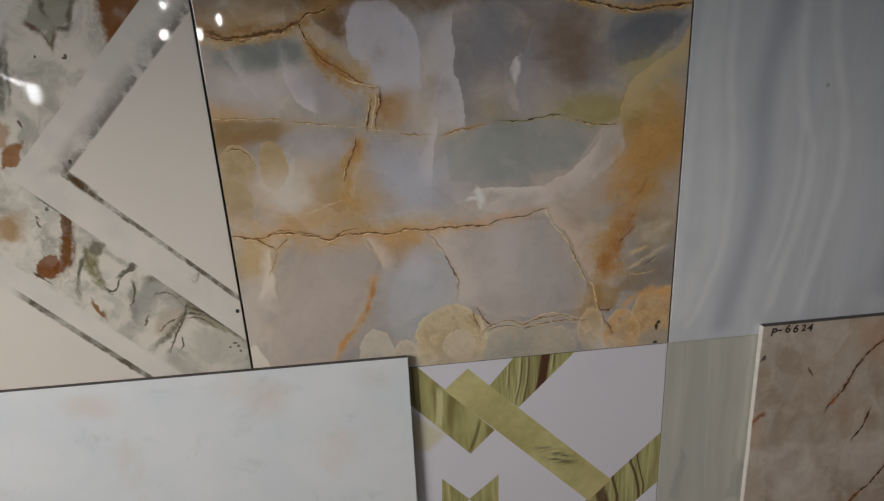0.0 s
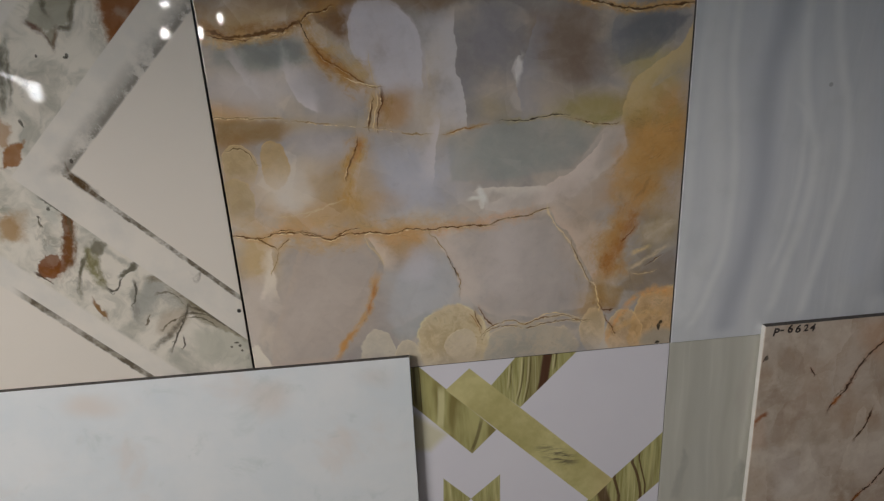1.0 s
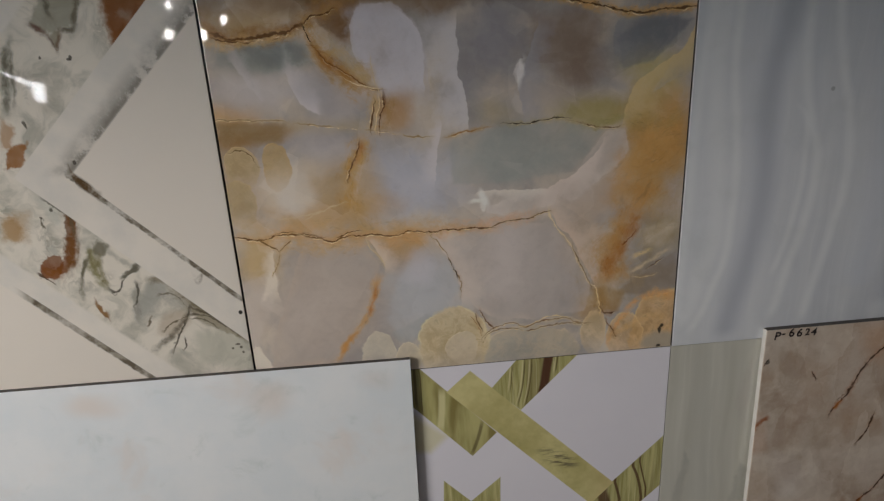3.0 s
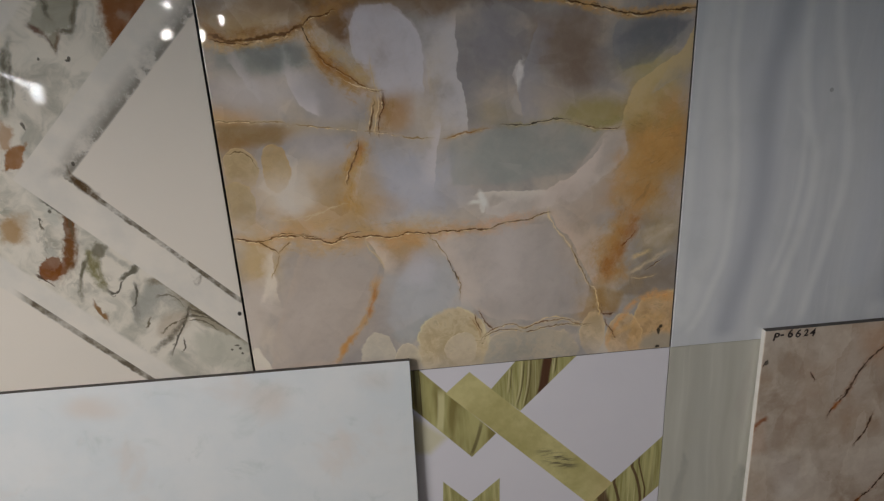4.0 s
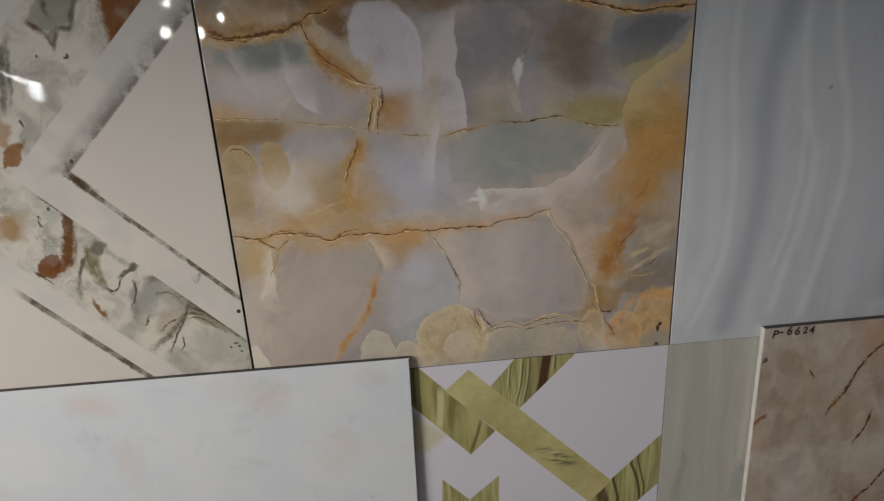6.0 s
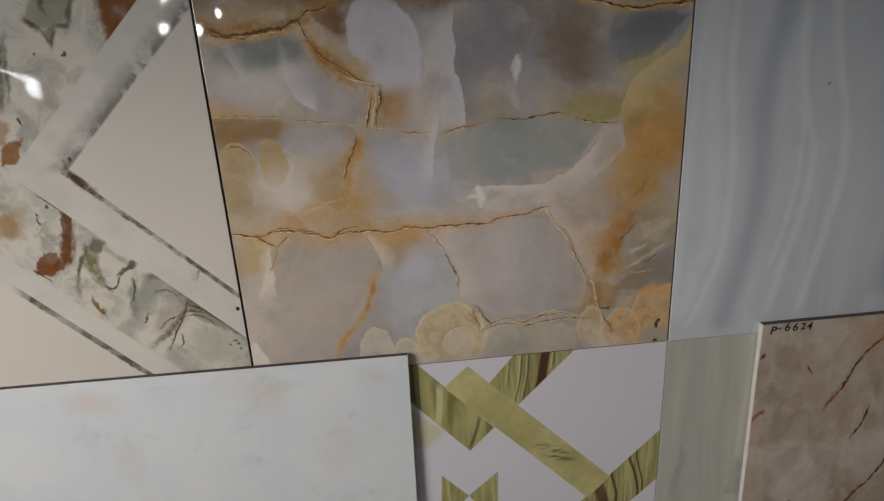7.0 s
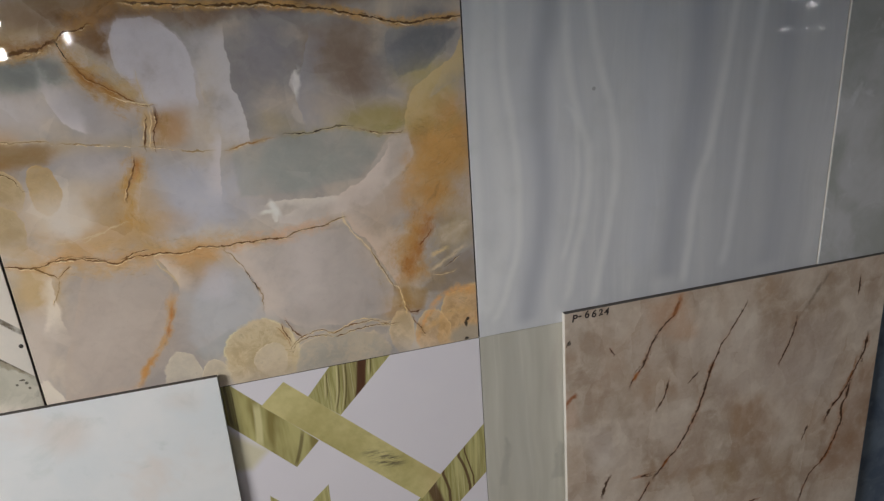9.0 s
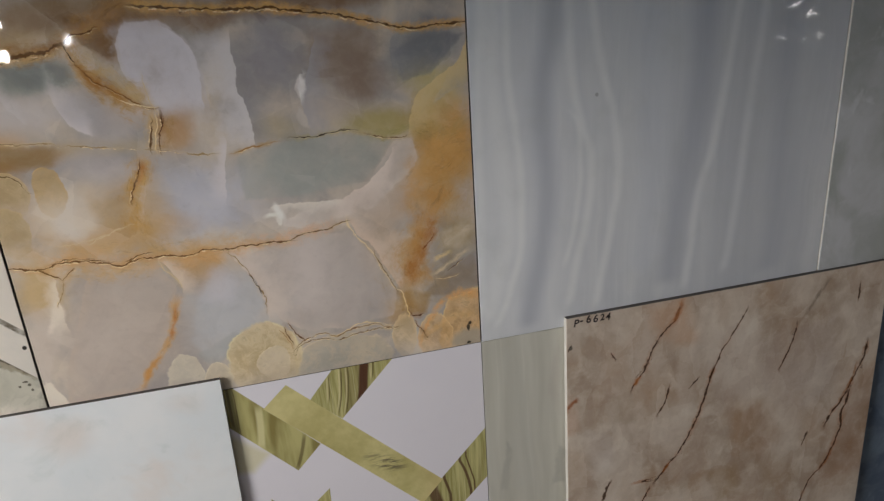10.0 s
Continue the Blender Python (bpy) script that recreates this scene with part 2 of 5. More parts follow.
        broken = p.smooth(p.noise(p.P, 22, 3.0, seed=11.0), gaps - 0.08, gaps + 0.08)
        lip = p.smooth(p.noise(p.P, 12, 4.0, 0.65, seed=14.0), 0.47, 0.58)
        if light:
            off = p.math("ABSOLUTE", p.math("ADD", d, 1.5 * width * side))
            self.over(p.mul(p.smooth(p.math("DIVIDE", off, thick), 0.9, 0.3), ends, lip, light), (0.84, 0.70, 0.45))
        stray = p.math("ADD", d, p.math("MULTIPLY_ADD", p.noise(p.P, 20, 3.0, seed=13.0), 14.0 * width, -7.0 * width))
        self.over(p.mul(p.smooth(p.math("ABSOLUTE", stray), 0.6 * width, 0.1 * width), ends, lip, 0.6 * strength), colour)
        self.over(p.mul(p.smooth(p.math("DIVIDE", a, thick), 1.0, 0.35), ends, broken, strength), colour)

    def lobe(self, x, z, rx, rz, tone, rim, strength=0.85):
        """A rounded growth: a pale skin, shells that follow it, and a fading foot."""
        p = self.turn()
        n = p.node("ShaderNodeMapping", self.mid)
        n.vector_type = "TEXTURE"
        n.inputs["Location"].default_value, n.inputs["Scale"].default_value = (x, 0.0, z), (rx, 1.0, rz)
        r = p.math("ADD", p.vec("LENGTH", n.outputs[0]), p.math("MULTIPLY_ADD", p.noise(p.P, 26, 4.0, 0.55, seed=44.0), 0.5, -0.25))
        body = p.mul(p.smooth(r, 1.06, 0.95), p.smooth(p.xz(self.mid)[1], z - 0.95 * rz, z + 0.1 * rz, 0.3, 1.0))
        grain = p.noise(self.fine, 22, 6.0, 0.7, 0.8, seed=x)
        fill = p.mix(p.smooth(grain, 0.36, 0.62), rim, tone)
        fill = p.mix(p.smooth(grain, 0.44, 0.3, 0.0, 0.6), fill, tuple(0.66 * v for v in tone))
        speck = p.noise(self.fine, 4.0, 4.0, 0.7, seed=62.0)
        fill = p.mix(p.smooth(speck, 0.6, 0.72, 0.0, 0.3), fill, tuple(min(0.85, 1.3 * v + 0.05) for v in rim))
        fill = p.mix(p.mul(p.smooth(r, 0.70, 0.98), 0.6), fill, rim)
        self.over(p.mul(body, strength), fill)
        self.over(p.mul(p.smooth(p.math("ABSOLUTE", p.math("SUBTRACT", r, 1.0)), 0.05, 0.0), p.smooth(p.noise(p.P, 20, 3.0, seed=48.0), 0.42, 0.55), p.smooth(p.xz(self.mid)[1], z - 0.3 * rz, z + 0.3 * rz), 0.5), tuple(min(0.85, 1.25 * v) for v in rim))


# ---- tile prints ----
def onyx_fields(s):
    """Wide clouds of colour."""
    s.spot(55, 474, 71, 27, 0, (0.506, 0.349, 0.166), 0.95)
    s.spot(151, 499, 169, 24, 0, (0.304, 0.192, 0.094), 0.95)
    s.spot(159, 472, 32, 25, 0, (0.441, 0.249, 0.103), 0.90)
    s.spot(398, 506, 252, 18, 3, (0.261, 0.150, 0.078), 0.95)
    s.spot(19, 370, 40, 18, 0, (0.657, 0.434, 0.231), 0.85)
    s.spot(125, 351, 62, 13, 0, (0.576, 0.460, 0.295), 0.70)
    s.spot(164, 398, 27, 26, 30, (0.551, 0.420, 0.285), 0.60)
    s.spot(62, 433, 55, 20, 0, (0.333, 0.346, 0.333), 0.90)
    s.spot(49, 395, 60, 26, 0, (0.656, 0.599, 0.599), 0.80)
    s.spot(148, 372, 41, 20, 20, (0.589, 0.553, 0.571), 0.70)
    s.spot(35, 348, 55, 16, 0, (0.456, 0.269, 0.115), 0.85)
    s.spot(123, 332, 41, 18, 0, (0.548, 0.515, 0.532), 0.70)
    s.spot(216, 361, 25, 30, 0, (0.567, 0.371, 0.211), 0.80)
    s.spot(346, 447, 49, 57, 0, (0.279, 0.273, 0.304), 0.80)
    s.spot(448, 428, 44, 56, 0, (0.300, 0.230, 0.189), 0.80)
    s.spot(537, 437, 51, 36, 0, (0.233, 0.250, 0.279), 0.90)
    s.spot(431, 368, 66, 14, -5, (0.476, 0.415, 0.385), 0.60)
    s.spot(482, 351, 60, 23, 0, (0.470, 0.394, 0.166), 0.85)
    s.spot(336, 353, 36, 21, 0, (0.515, 0.436, 0.276), 0.60)
    s.spot(379, 300, 90, 36, 0, (0.388, 0.409, 0.395), 0.90)
    s.spot(231, 274, 81, 54, 0, (0.525, 0.533, 0.610), 0.90)
    s.spot(86, 262, 50, 40, 10, (0.729, 0.634, 0.531), 0.90)
    s.spot(126, 237, 80, 19, 5, (0.588, 0.362, 0.147), 0.80)
    s.spot(159, 272, 32, 57, 0, (0.571, 0.401, 0.203), 0.60)
    s.spot(486, 247, 86, 46, 20, (0.571, 0.466, 0.387), 0.85)
    s.spot(348, 227, 46, 20, 0, (0.682, 0.609, 0.557), 0.70)
    s.spot(565, 339, 46, 63, 0, (0.567, 0.364, 0.148), 0.95)
    s.spot(555, 389, 45, 27, -30, (0.524, 0.442, 0.211), 0.85)
    s.spot(555, 265, 43, 53, 10, (0.548, 0.354, 0.154), 0.85)
    s.spot(583, 248, 20, 38, 0, (0.525, 0.461, 0.432), 0.80)
    s.spot(105, 111, 83, 80, 0, (0.536, 0.461, 0.412), 0.97)
    s.spot(239, 115, 59, 61, -20, (0.542, 0.550, 0.591), 0.90)
    s.spot(225, 182, 45, 31, -10, (0.584, 0.388, 0.199), 0.85)
    s.spot(366, 137, 87, 73, 0, (0.546, 0.507, 0.499), 0.95)
    s.spot(25, 183, 32, 42, 0, (0.611, 0.453, 0.255), 0.90)
    s.spot(12, 120, 22, 40, 0, (0.601, 0.521, 0.447), 0.90)
    s.spot(460, 178, 32, 40, 0, (0.574, 0.449, 0.341), 0.70)
    s.spot(572, 110, 50, 34, -20, (0.340, 0.287, 0.240), 0.90)
    s.spot(576, 177, 33, 32, 0, (0.437, 0.343, 0.203), 0.80)
    s.spot(475, 75, 24, 27, 0, (0.536, 0.342, 0.156), 0.70)
    s.spot(8, 305, 48, 75, 0, (0.531, 0.341, 0.154), 0.50)
    s.spot(32, 345, 47, 15, 0, (0.341, 0.196, 0.078), 0.60)
    s.spot(136, 266, 58, 41, 0, (0.585, 0.384, 0.175), 0.25)
    s.spot(563, 321, 42, 57, 15, (0.648, 0.345, 0.078), 0.75)
    s.spot(534, 355, 38, 28, 30, (0.523, 0.355, 0.112), 0.70)
    s.spot(532, 244, 40, 46, 30, (0.571, 0.310, 0.096), 0.60)
    s.spot(62, 436, 52, 15, 0, (0.321, 0.334, 0.321), 0.60)
    s.spot(225, 384, 18, 40, 0, (0.545, 0.319, 0.152), 0.60)


def onyx_crystals(s):
    """Angular, half-transparent crystals."""
    for size, k in ((95, 0.12), (42, 0.08)):
        p = s.turn()
        tone, rim = p.shards(s.mid, size)
        s.over(p.smooth(tone, 0.55, 0.95, 0.0, k), (0.85, 0.80, 0.78))
        s.over(p.smooth(tone, 0.45, 0.05, 0.0, k), (0.28, 0.24, 0.23))
        s.over(p.mul(p.smooth(rim, 6.0, 0.0), p.smooth(p.noise(p.P, 60, 2.0, seed=size), 0.45, 0.65), 0.6 * k), (0.74, 0.70, 0.64))
    s.field([(122, 497), (183, 494), (171, 455), (160, 451), (140, 463)], (0.19, 0.105, 0.045), 0.85, 3)
    s.field([(181, 488), (226, 489), (251, 466), (260, 439), (264, 389), (256, 327), (207, 331), (193, 386), (181, 433), (171, 455)], (0.54, 0.50, 0.55), 0.85, 2.0, (0.68, 0.63, 0.67), (355, 445))
    s.field([(51, 445), (94, 456), (117, 449), (124, 425), (100, 422), (67, 420)], (0.27, 0.29, 0.29), 0.80, 10)
    s.field([(285, 322), (343, 336), (430, 338), (488, 324), (461, 292), (437, 267), (401, 255), (326, 263), (288, 260)], (0.42, 0.44, 0.43), 0.75, 3)
    s.field([(326, 260), (401, 253), (439, 264), (420, 227), (355, 215), (329, 224)], (0.68, 0.62, 0.60), 0.70, 3, (0.80, 0.75, 0.72))
    s.field([(483, 323), (514, 324), (523, 295), (496, 267), (447, 231), (424, 242), (441, 265), (463, 293)], (0.60, 0.54, 0.52), 0.70, 3, (0.72, 0.65, 0.61))
    s.field([(55, 190), (101, 201), (163, 196), (186, 162), (171, 119), (148, 74), (111, 21), (9, 18), (32, 72), (45, 155)], (0.53, 0.46, 0.42), 0.80, 2.5, (0.60, 0.50, 0.42))
    s.field([(-5, 151), (43, 164), (45, 138), (28, 98), (-5, 28), (-7, 68)], (0.62, 0.55, 0.51), 0.80, 4)
    s.field([(35, 159), (46, 172), (46, 138), (24, 124)], (0.80, 0.72, 0.66), 0.75, 3)
    s.field([(-4, 52), (9, 59), (26, 20), (-8, 19)], (0.78, 0.71, 0.64), 0.90, 1.2)
    s.field([(187, 83), (198, 116), (225, 171), (256, 193), (277, 163), (293, 114), (256, 80), (231, 51), (205, 55)], (0.53, 0.54, 0.575), 0.80, 5)
    s.field([(193, 60), (242, 85), (255, 78), (228, 47), (202, 47)], (0.43, 0.44, 0.45), 0.70, 3)
    s.field([(261, 197), (340, 202), (417, 215), (434, 185), (455, 148), (474, 108), (467, 70), (402, 63), (345, 66), (306, 89), (295, 116)], (0.56, 0.505, 0.49), 0.75, 2.5, (0.66, 0.58, 0.53))
    s.field([(559, 126), (596, 148), (600, 86), (556, 88), (541, 76), (520, 67), (513, 94)], (0.33, 0.27, 0.22), 0.85, 3)
    s.field([(498, 436), (534, 455), (597, 453), (587, 430), (573, 412), (545, 406), (524, 386), (505, 402)], (0.25, 0.26, 0.29), 0.85, 3)
    s.field([(599, 447), (588, 430), (574, 412), (534, 390), (547, 369), (604, 396)], (0.44, 0.38, 0.30), 0.65, 3, (0.56, 0.50, 0.42))
    s.field([(394, 468), (463, 468), (473, 384), (430, 379), (397, 415)], (0.29, 0.21, 0.165), 0.65, 16)
    s.field([(68, 284), (101, 297), (110, 265), (91, 239), (57, 241)], (0.70, 0.64, 0.60), 0.85, 9)
    s.field([(108, 289), (139, 289), (139, 256), (110, 250)], (0.50, 0.34, 0.16), 0.75, 8)
    s.field([(0, 361), (86, 357), (75, 335), (5, 335)], (0.34, 0.24, 0.12), 0.85, 6)
    s.field([(170, 196), (191, 161), (195, 182), (183, 199)], (0.50, 0.40, 0.30), 0.75, 2, (0.72, 0.60, 0.46))
    s.field([(306, 241), (323, 245), (325, 260), (332, 256), (331, 247), (335, 241), (333, 230), (322, 225)], (0.84, 0.82, 0.80), 0.90, 1.5)
    s.field([(373, 416), (380, 404), (373, 389), (367, 403)], (0.74, 0.70, 0.71), 0.90, 1.0)
    s.field([(371, 381), (377, 372), (382, 350), (374, 351), (366, 365)], (0.62, 0.58, 0.56), 0.80, 2.0)
    s.field([(511, 192), (537, 196), (534, 162), (516, 137), (513, 105), (488, 114), (485, 148)], (0.52, 0.25, 0.06), 0.85, 9)
    s.field([(529, 309), (599, 309), (596, 260), (547, 240), (522, 273)], (0.54, 0.34, 0.13), 0.70, 12)
    s.field([(480, 103), (498, 106), (523, 93), (516, 63), (490, 68)], (0.40, 0.25, 0.10), 0.85, 5)
    s.field([(547, 185), (582, 198), (591, 182), (576, 158), (552, 160)], (0.62, 0.55, 0.46), 0.75, 5)


def onyx_borders(s):
    """Sharp borders of the paler crystals."""
    s.edge([(256, 386), (258, 419), (258, 442), (251, 461), (240, 474), (226, 483)], "z", -1, (0.684, 0.664, 0.726), 130, 0.9)
    s.edge([(198, 389), (186, 416), (174, 440), (172, 456), (176, 474), (185, 486)], "z", 1, (0.676, 0.656, 0.719), 60, 0.7)
    s.edge([(310, 335), (308, 369), (306, 393), (299, 407), (301, 430), (300, 449), (299, 468)], "z", -1, (0.705, 0.684, 0.726), 70, 0.85)
    s.edge([(310, 335), (308, 369), (306, 393), (299, 407), (301, 430), (300, 449), (299, 468)], "z", 1, (0.330, 0.323, 0.364), 45, 0.6)
    s.edge([(264, 268), (267, 297), (271, 322), (275, 347)], "z", -1, (0.753, 0.712, 0.753), 26, 0.7)
    s.edge([(381, 347), (377, 371), (374, 392), (388, 425), (400, 457)], "z", 1, (0.447, 0.439, 0.497), 40, 0.6)
    s.edge([(598, 447), (582, 418), (568, 409), (547, 396), (529, 383), (518, 363), (509, 331)], "z", 1, (0.726, 0.586, 0.330), 60, 0.8)
    s.edge([(500, 459), (493, 433), (502, 412)], "z", 1, (0.292, 0.305, 0.346), 40, 0.5)
    s.edge([(487, 315), (477, 297), (458, 280), (443, 266), (428, 261), (413, 254), (401, 251)], "x", -1, (0.794, 0.702, 0.664), 50, 0.8)
    s.edge([(317, 251), (341, 254), (371, 253), (409, 252)], "x", -1, (0.794, 0.743, 0.702), 20, 0.8)
    s.edge([(92, 415), (97, 395), (110, 374), (126, 363)], "x", 1, (0.777, 0.734, 0.777), 40, 0.7)
    s.edge([(29, 432), (44, 405), (58, 384)], "x", 1, (0.693, 0.653, 0.673), 30, 0.6)
    s.edge([(252, 202), (263, 187), (273, 170), (284, 148), (289, 127), (293, 97)], "z", 1, (0.693, 0.613, 0.571), 60, 0.8)
    s.edge([(167, 203), (180, 186), (189, 167), (191, 153)], "z", 1, (0.750, 0.639, 0.555), 26, 0.75)
    s.edge([(417, 220), (428, 197), (444, 183), (453, 162), (461, 145), (473, 123), (482, 105)], "z", 1, (0.712, 0.588, 0.507), 45, 0.85)
    s.edge([(50, 197), (46, 174), (45, 150), (48, 125)], "z", -1, (0.775, 0.699, 0.611), 26, 0.8)
    s.edge([(4, 60), (11, 50), (19, 38), (26, 24)], "x", -1, (0.742, 0.688, 0.619), 30, 0.9)
    s.edge([(374, 385), (373, 406), (379, 419)], "z", 1, (0.850, 0.850, 0.850), 8, 0.8)
    s.spot(327, 244, 5, 14, 20, (0.850, 0.850, 0.850), 0.80, 0.9, "mid")
    s.spot(318, 242, 12, 3, 10, (0.850, 0.850, 0.829), 0.80, 0.9, "mid")
    s.spot(376, 404, 5, 12, 0, (0.802, 0.780, 0.802), 0.90, 0.7, "mid")


def onyx_glow(s):
    """Milky light places inside the crystals."""
    s.spot(235, 154, 26, 28, 0, (0.63, 0.61, 0.67), 0.60)
    s.spot(358, 164, 33, 58, 0, (0.68, 0.62, 0.61), 0.55)
    s.spot(242, 263, 36, 30, 0, (0.60, 0.60, 0.67), 0.50)
    s.spot(64, 401, 43, 15, 0, (0.64, 0.60, 0.60), 0.50)
    s.spot(139, 318, 31, 19, 0, (0.60, 0.56, 0.58), 0.50)
    s.spot(90, 109, 53, 50, 0, (0.58, 0.52, 0.49), 0.40)
    s.spot(432, 241, 38, 23, 0, (0.62, 0.54, 0.50), 0.40)
    s.spot(345, 444, 28, 39, 0, (0.40, 0.39, 0.44), 0.50)
    s.spot(124, 397, 27, 20, 0, (0.52, 0.50, 0.55), 0.50)


def onyx_lobes(s):
    """Rounded growths beside and under the crystals."""
    s.lobe(13, 258, 22, 32, (0.46, 0.35, 0.185), (0.54, 0.42, 0.24), 0.64)
    s.lobe(22, 303, 22, 28, (0.50, 0.38, 0.21), (0.60, 0.47, 0.28), 0.72)
    s.lobe(66, 303, 16, 31, (0.52, 0.36, 0.15), (0.60, 0.41, 0.17), 0.68)
    s.lobe(387, 13, 72, 40, (0.45, 0.43, 0.37), (0.60, 0.52, 0.40), 0.68)
    s.lobe(277, 35, 52, 57, (0.55, 0.42, 0.22), (0.74, 0.62, 0.40), 0.77)
    s.lobe(290, 27, 23, 25, (0.66, 0.58, 0.49), (0.70, 0.62, 0.50), 0.68)
    s.lobe(173, 30, 24, 34, (0.62, 0.57, 0.49), (0.70, 0.64, 0.54), 0.77)
    s.lobe(214, 19, 18, 27, (0.61, 0.54, 0.43), (0.70, 0.62, 0.49), 0.77)
    s.lobe(582, 29, 48, 58, (0.58, 0.35, 0.14), (0.78, 0.53, 0.26), 0.77)
    s.lobe(527, 21, 26, 44, (0.57, 0.36, 0.17), (0.76, 0.54, 0.30), 0.72)
    s.lobe(481, 34, 18, 34, (0.58, 0.44, 0.26), (0.76, 0.60, 0.38), 0.72)
    s.spot(583, 9, 31, 13, 0, (0.446, 0.405, 0.343), 0.80, 0.6)


def onyx_streaks(s):
    """Bands of rust and honey."""
    s.band([(2, 466), (20, 460), (36, 456), (59, 461), (85, 461), (107, 465), (122, 471), (135, 484)], "x", 11, (0.410, 0.222, 0.072), 0.79)
    s.band([(-3, 457), (19, 452), (45, 453), (78, 457), (108, 460)], "x", 7, (0.803, 0.568, 0.282), 0.62)
    s.band([(129, 478), (149, 488), (173, 501), (197, 510), (228, 504)], "x", 16, (0.467, 0.258, 0.089), 0.75)
    s.band([(197, 509), (228, 504), (300, 498), (341, 498), (390, 491), (440, 483), (492, 471), (522, 466), (561, 467), (600, 469)], "x", 7, (0.777, 0.455, 0.156), 0.79)
    s.band([(37, 217), (80, 214), (137, 205), (196, 204), (249, 205)], "x", 16, (0.763, 0.461, 0.214), 0.44)
    s.band([(256, 205), (302, 206), (347, 209), (394, 215)], "x", 12, (0.825, 0.477, 0.234), 0.44)
    s.band([(566, 264), (557, 230), (543, 200), (529, 176), (513, 153), (499, 129), (498, 104), (506, 77)], "z", 46, (0.50, 0.37, 0.20), 0.45)
    s.band([(594, 311), (560, 302), (523, 279), (501, 254)], "x", 34, (0.658, 0.388, 0.136), 0.62)
    s.band([(506, 20), (519, 52), (541, 76), (565, 87), (596, 83)], "x", 7, (0.799, 0.424, 0.141), 0.70)
    s.band([(118, 461), (127, 445), (137, 429), (153, 417), (172, 403), (193, 393)], "x", 18, (0.56, 0.33, 0.10), 0.85)
    s.band([(126, 443), (137, 428), (153, 416), (169, 405)], "x", 9, (0.44, 0.21, 0.045), 0.85)
    s.band([(137, 455), (155, 441), (170, 424), (185, 404), (199, 390)], "x", 10, (0.62, 0.50, 0.32), 0.53)
    s.band([(214, 382), (212, 362), (205, 341)], "z", 11, (0.48, 0.29, 0.11), 0.75)
    s.band([(196, 383), (194, 363), (191, 340)], "z", 9, (0.70, 0.50, 0.25), 0.75)
    s.band([(179, 334), (173, 322), (164, 305), (156, 284), (153, 266), (159, 245)], "z", 15, (0.60, 0.36, 0.11), 0.85)
    s.band([(174, 326), (170, 313), (163, 302)], "z", 4.5, (0.52, 0.22, 0.05), 0.79)
    s.band([(159, 245), (162, 227), (168, 211)], "z", 13, (0.56, 0.37, 0.16), 0.62)
    s.band([(590, 308), (575, 290), (557, 274), (534, 264)], "x", 18, (0.58, 0.33, 0.10), 0.66)
    s.band([(554, 254), (539, 229), (522, 203), (505, 180), (492, 157), (499, 136), (509, 112)], "z", 22, (0.58, 0.31, 0.08), 0.66)
    s.band([(534, 206), (526, 179), (514, 158), (500, 141), (499, 119)], "z", 11, (0.46, 0.19, 0.03), 0.70)
    s.band([(484, 107), (491, 89), (501, 67)], "z", 13, (0.46, 0.28, 0.10), 0.75)
    s.band([(519, 339), (542, 327), (565, 328), (590, 342)], "x", 15, (0.52, 0.36, 0.14), 0.62)
    s.band([(460, 331), (486, 334), (513, 339)], "x", 7, (0.44, 0.38, 0.16), 0.66)
    s.band([(182, 144), (175, 126), (169, 110), (163, 94), (147, 72), (133, 54), (115, 24)], "z", 7, (0.64, 0.37, 0.13), 0.75)
    s.band([(178, 132), (171, 112), (164, 94)], "z", 3, (0.52, 0.21, 0.05), 0.84)
    s.band([(144, 66), (132, 52), (116, 27)], "z", 5, (0.60, 0.30, 0.08), 0.75)
    s.band([(60, 193), (86, 202), (122, 197), (159, 197)], "x", 9, (0.62, 0.42, 0.22), 0.53)
    s.band([(35, 201), (71, 198), (114, 192), (159, 191)], "x", 12, (0.62, 0.43, 0.23), 0.53)
    s.band([(103, 222), (132, 218), (175, 213), (235, 212), (280, 211)], "x", 12, (0.62, 0.43, 0.22), 0.53)
    s.band([(196, 194), (219, 196), (245, 195)], "x", 13, (0.64, 0.38, 0.17), 0.62)
    s.band([(534, 147), (549, 151), (559, 153)], "x", 4, (0.80, 0.64, 0.36), 0.79)
    s.band([(532, 124), (554, 136), (585, 152)], "x", 3.5, (0.74, 0.62, 0.44), 0.79)
    s.band([(549, 165), (569, 177), (593, 188)], "x", 6, (0.68, 0.61, 0.51), 0.62)
    s.band([(510, 30), (534, 41), (559, 52), (588, 52)], "x", 6, (0.74, 0.50, 0.24), 0.62)


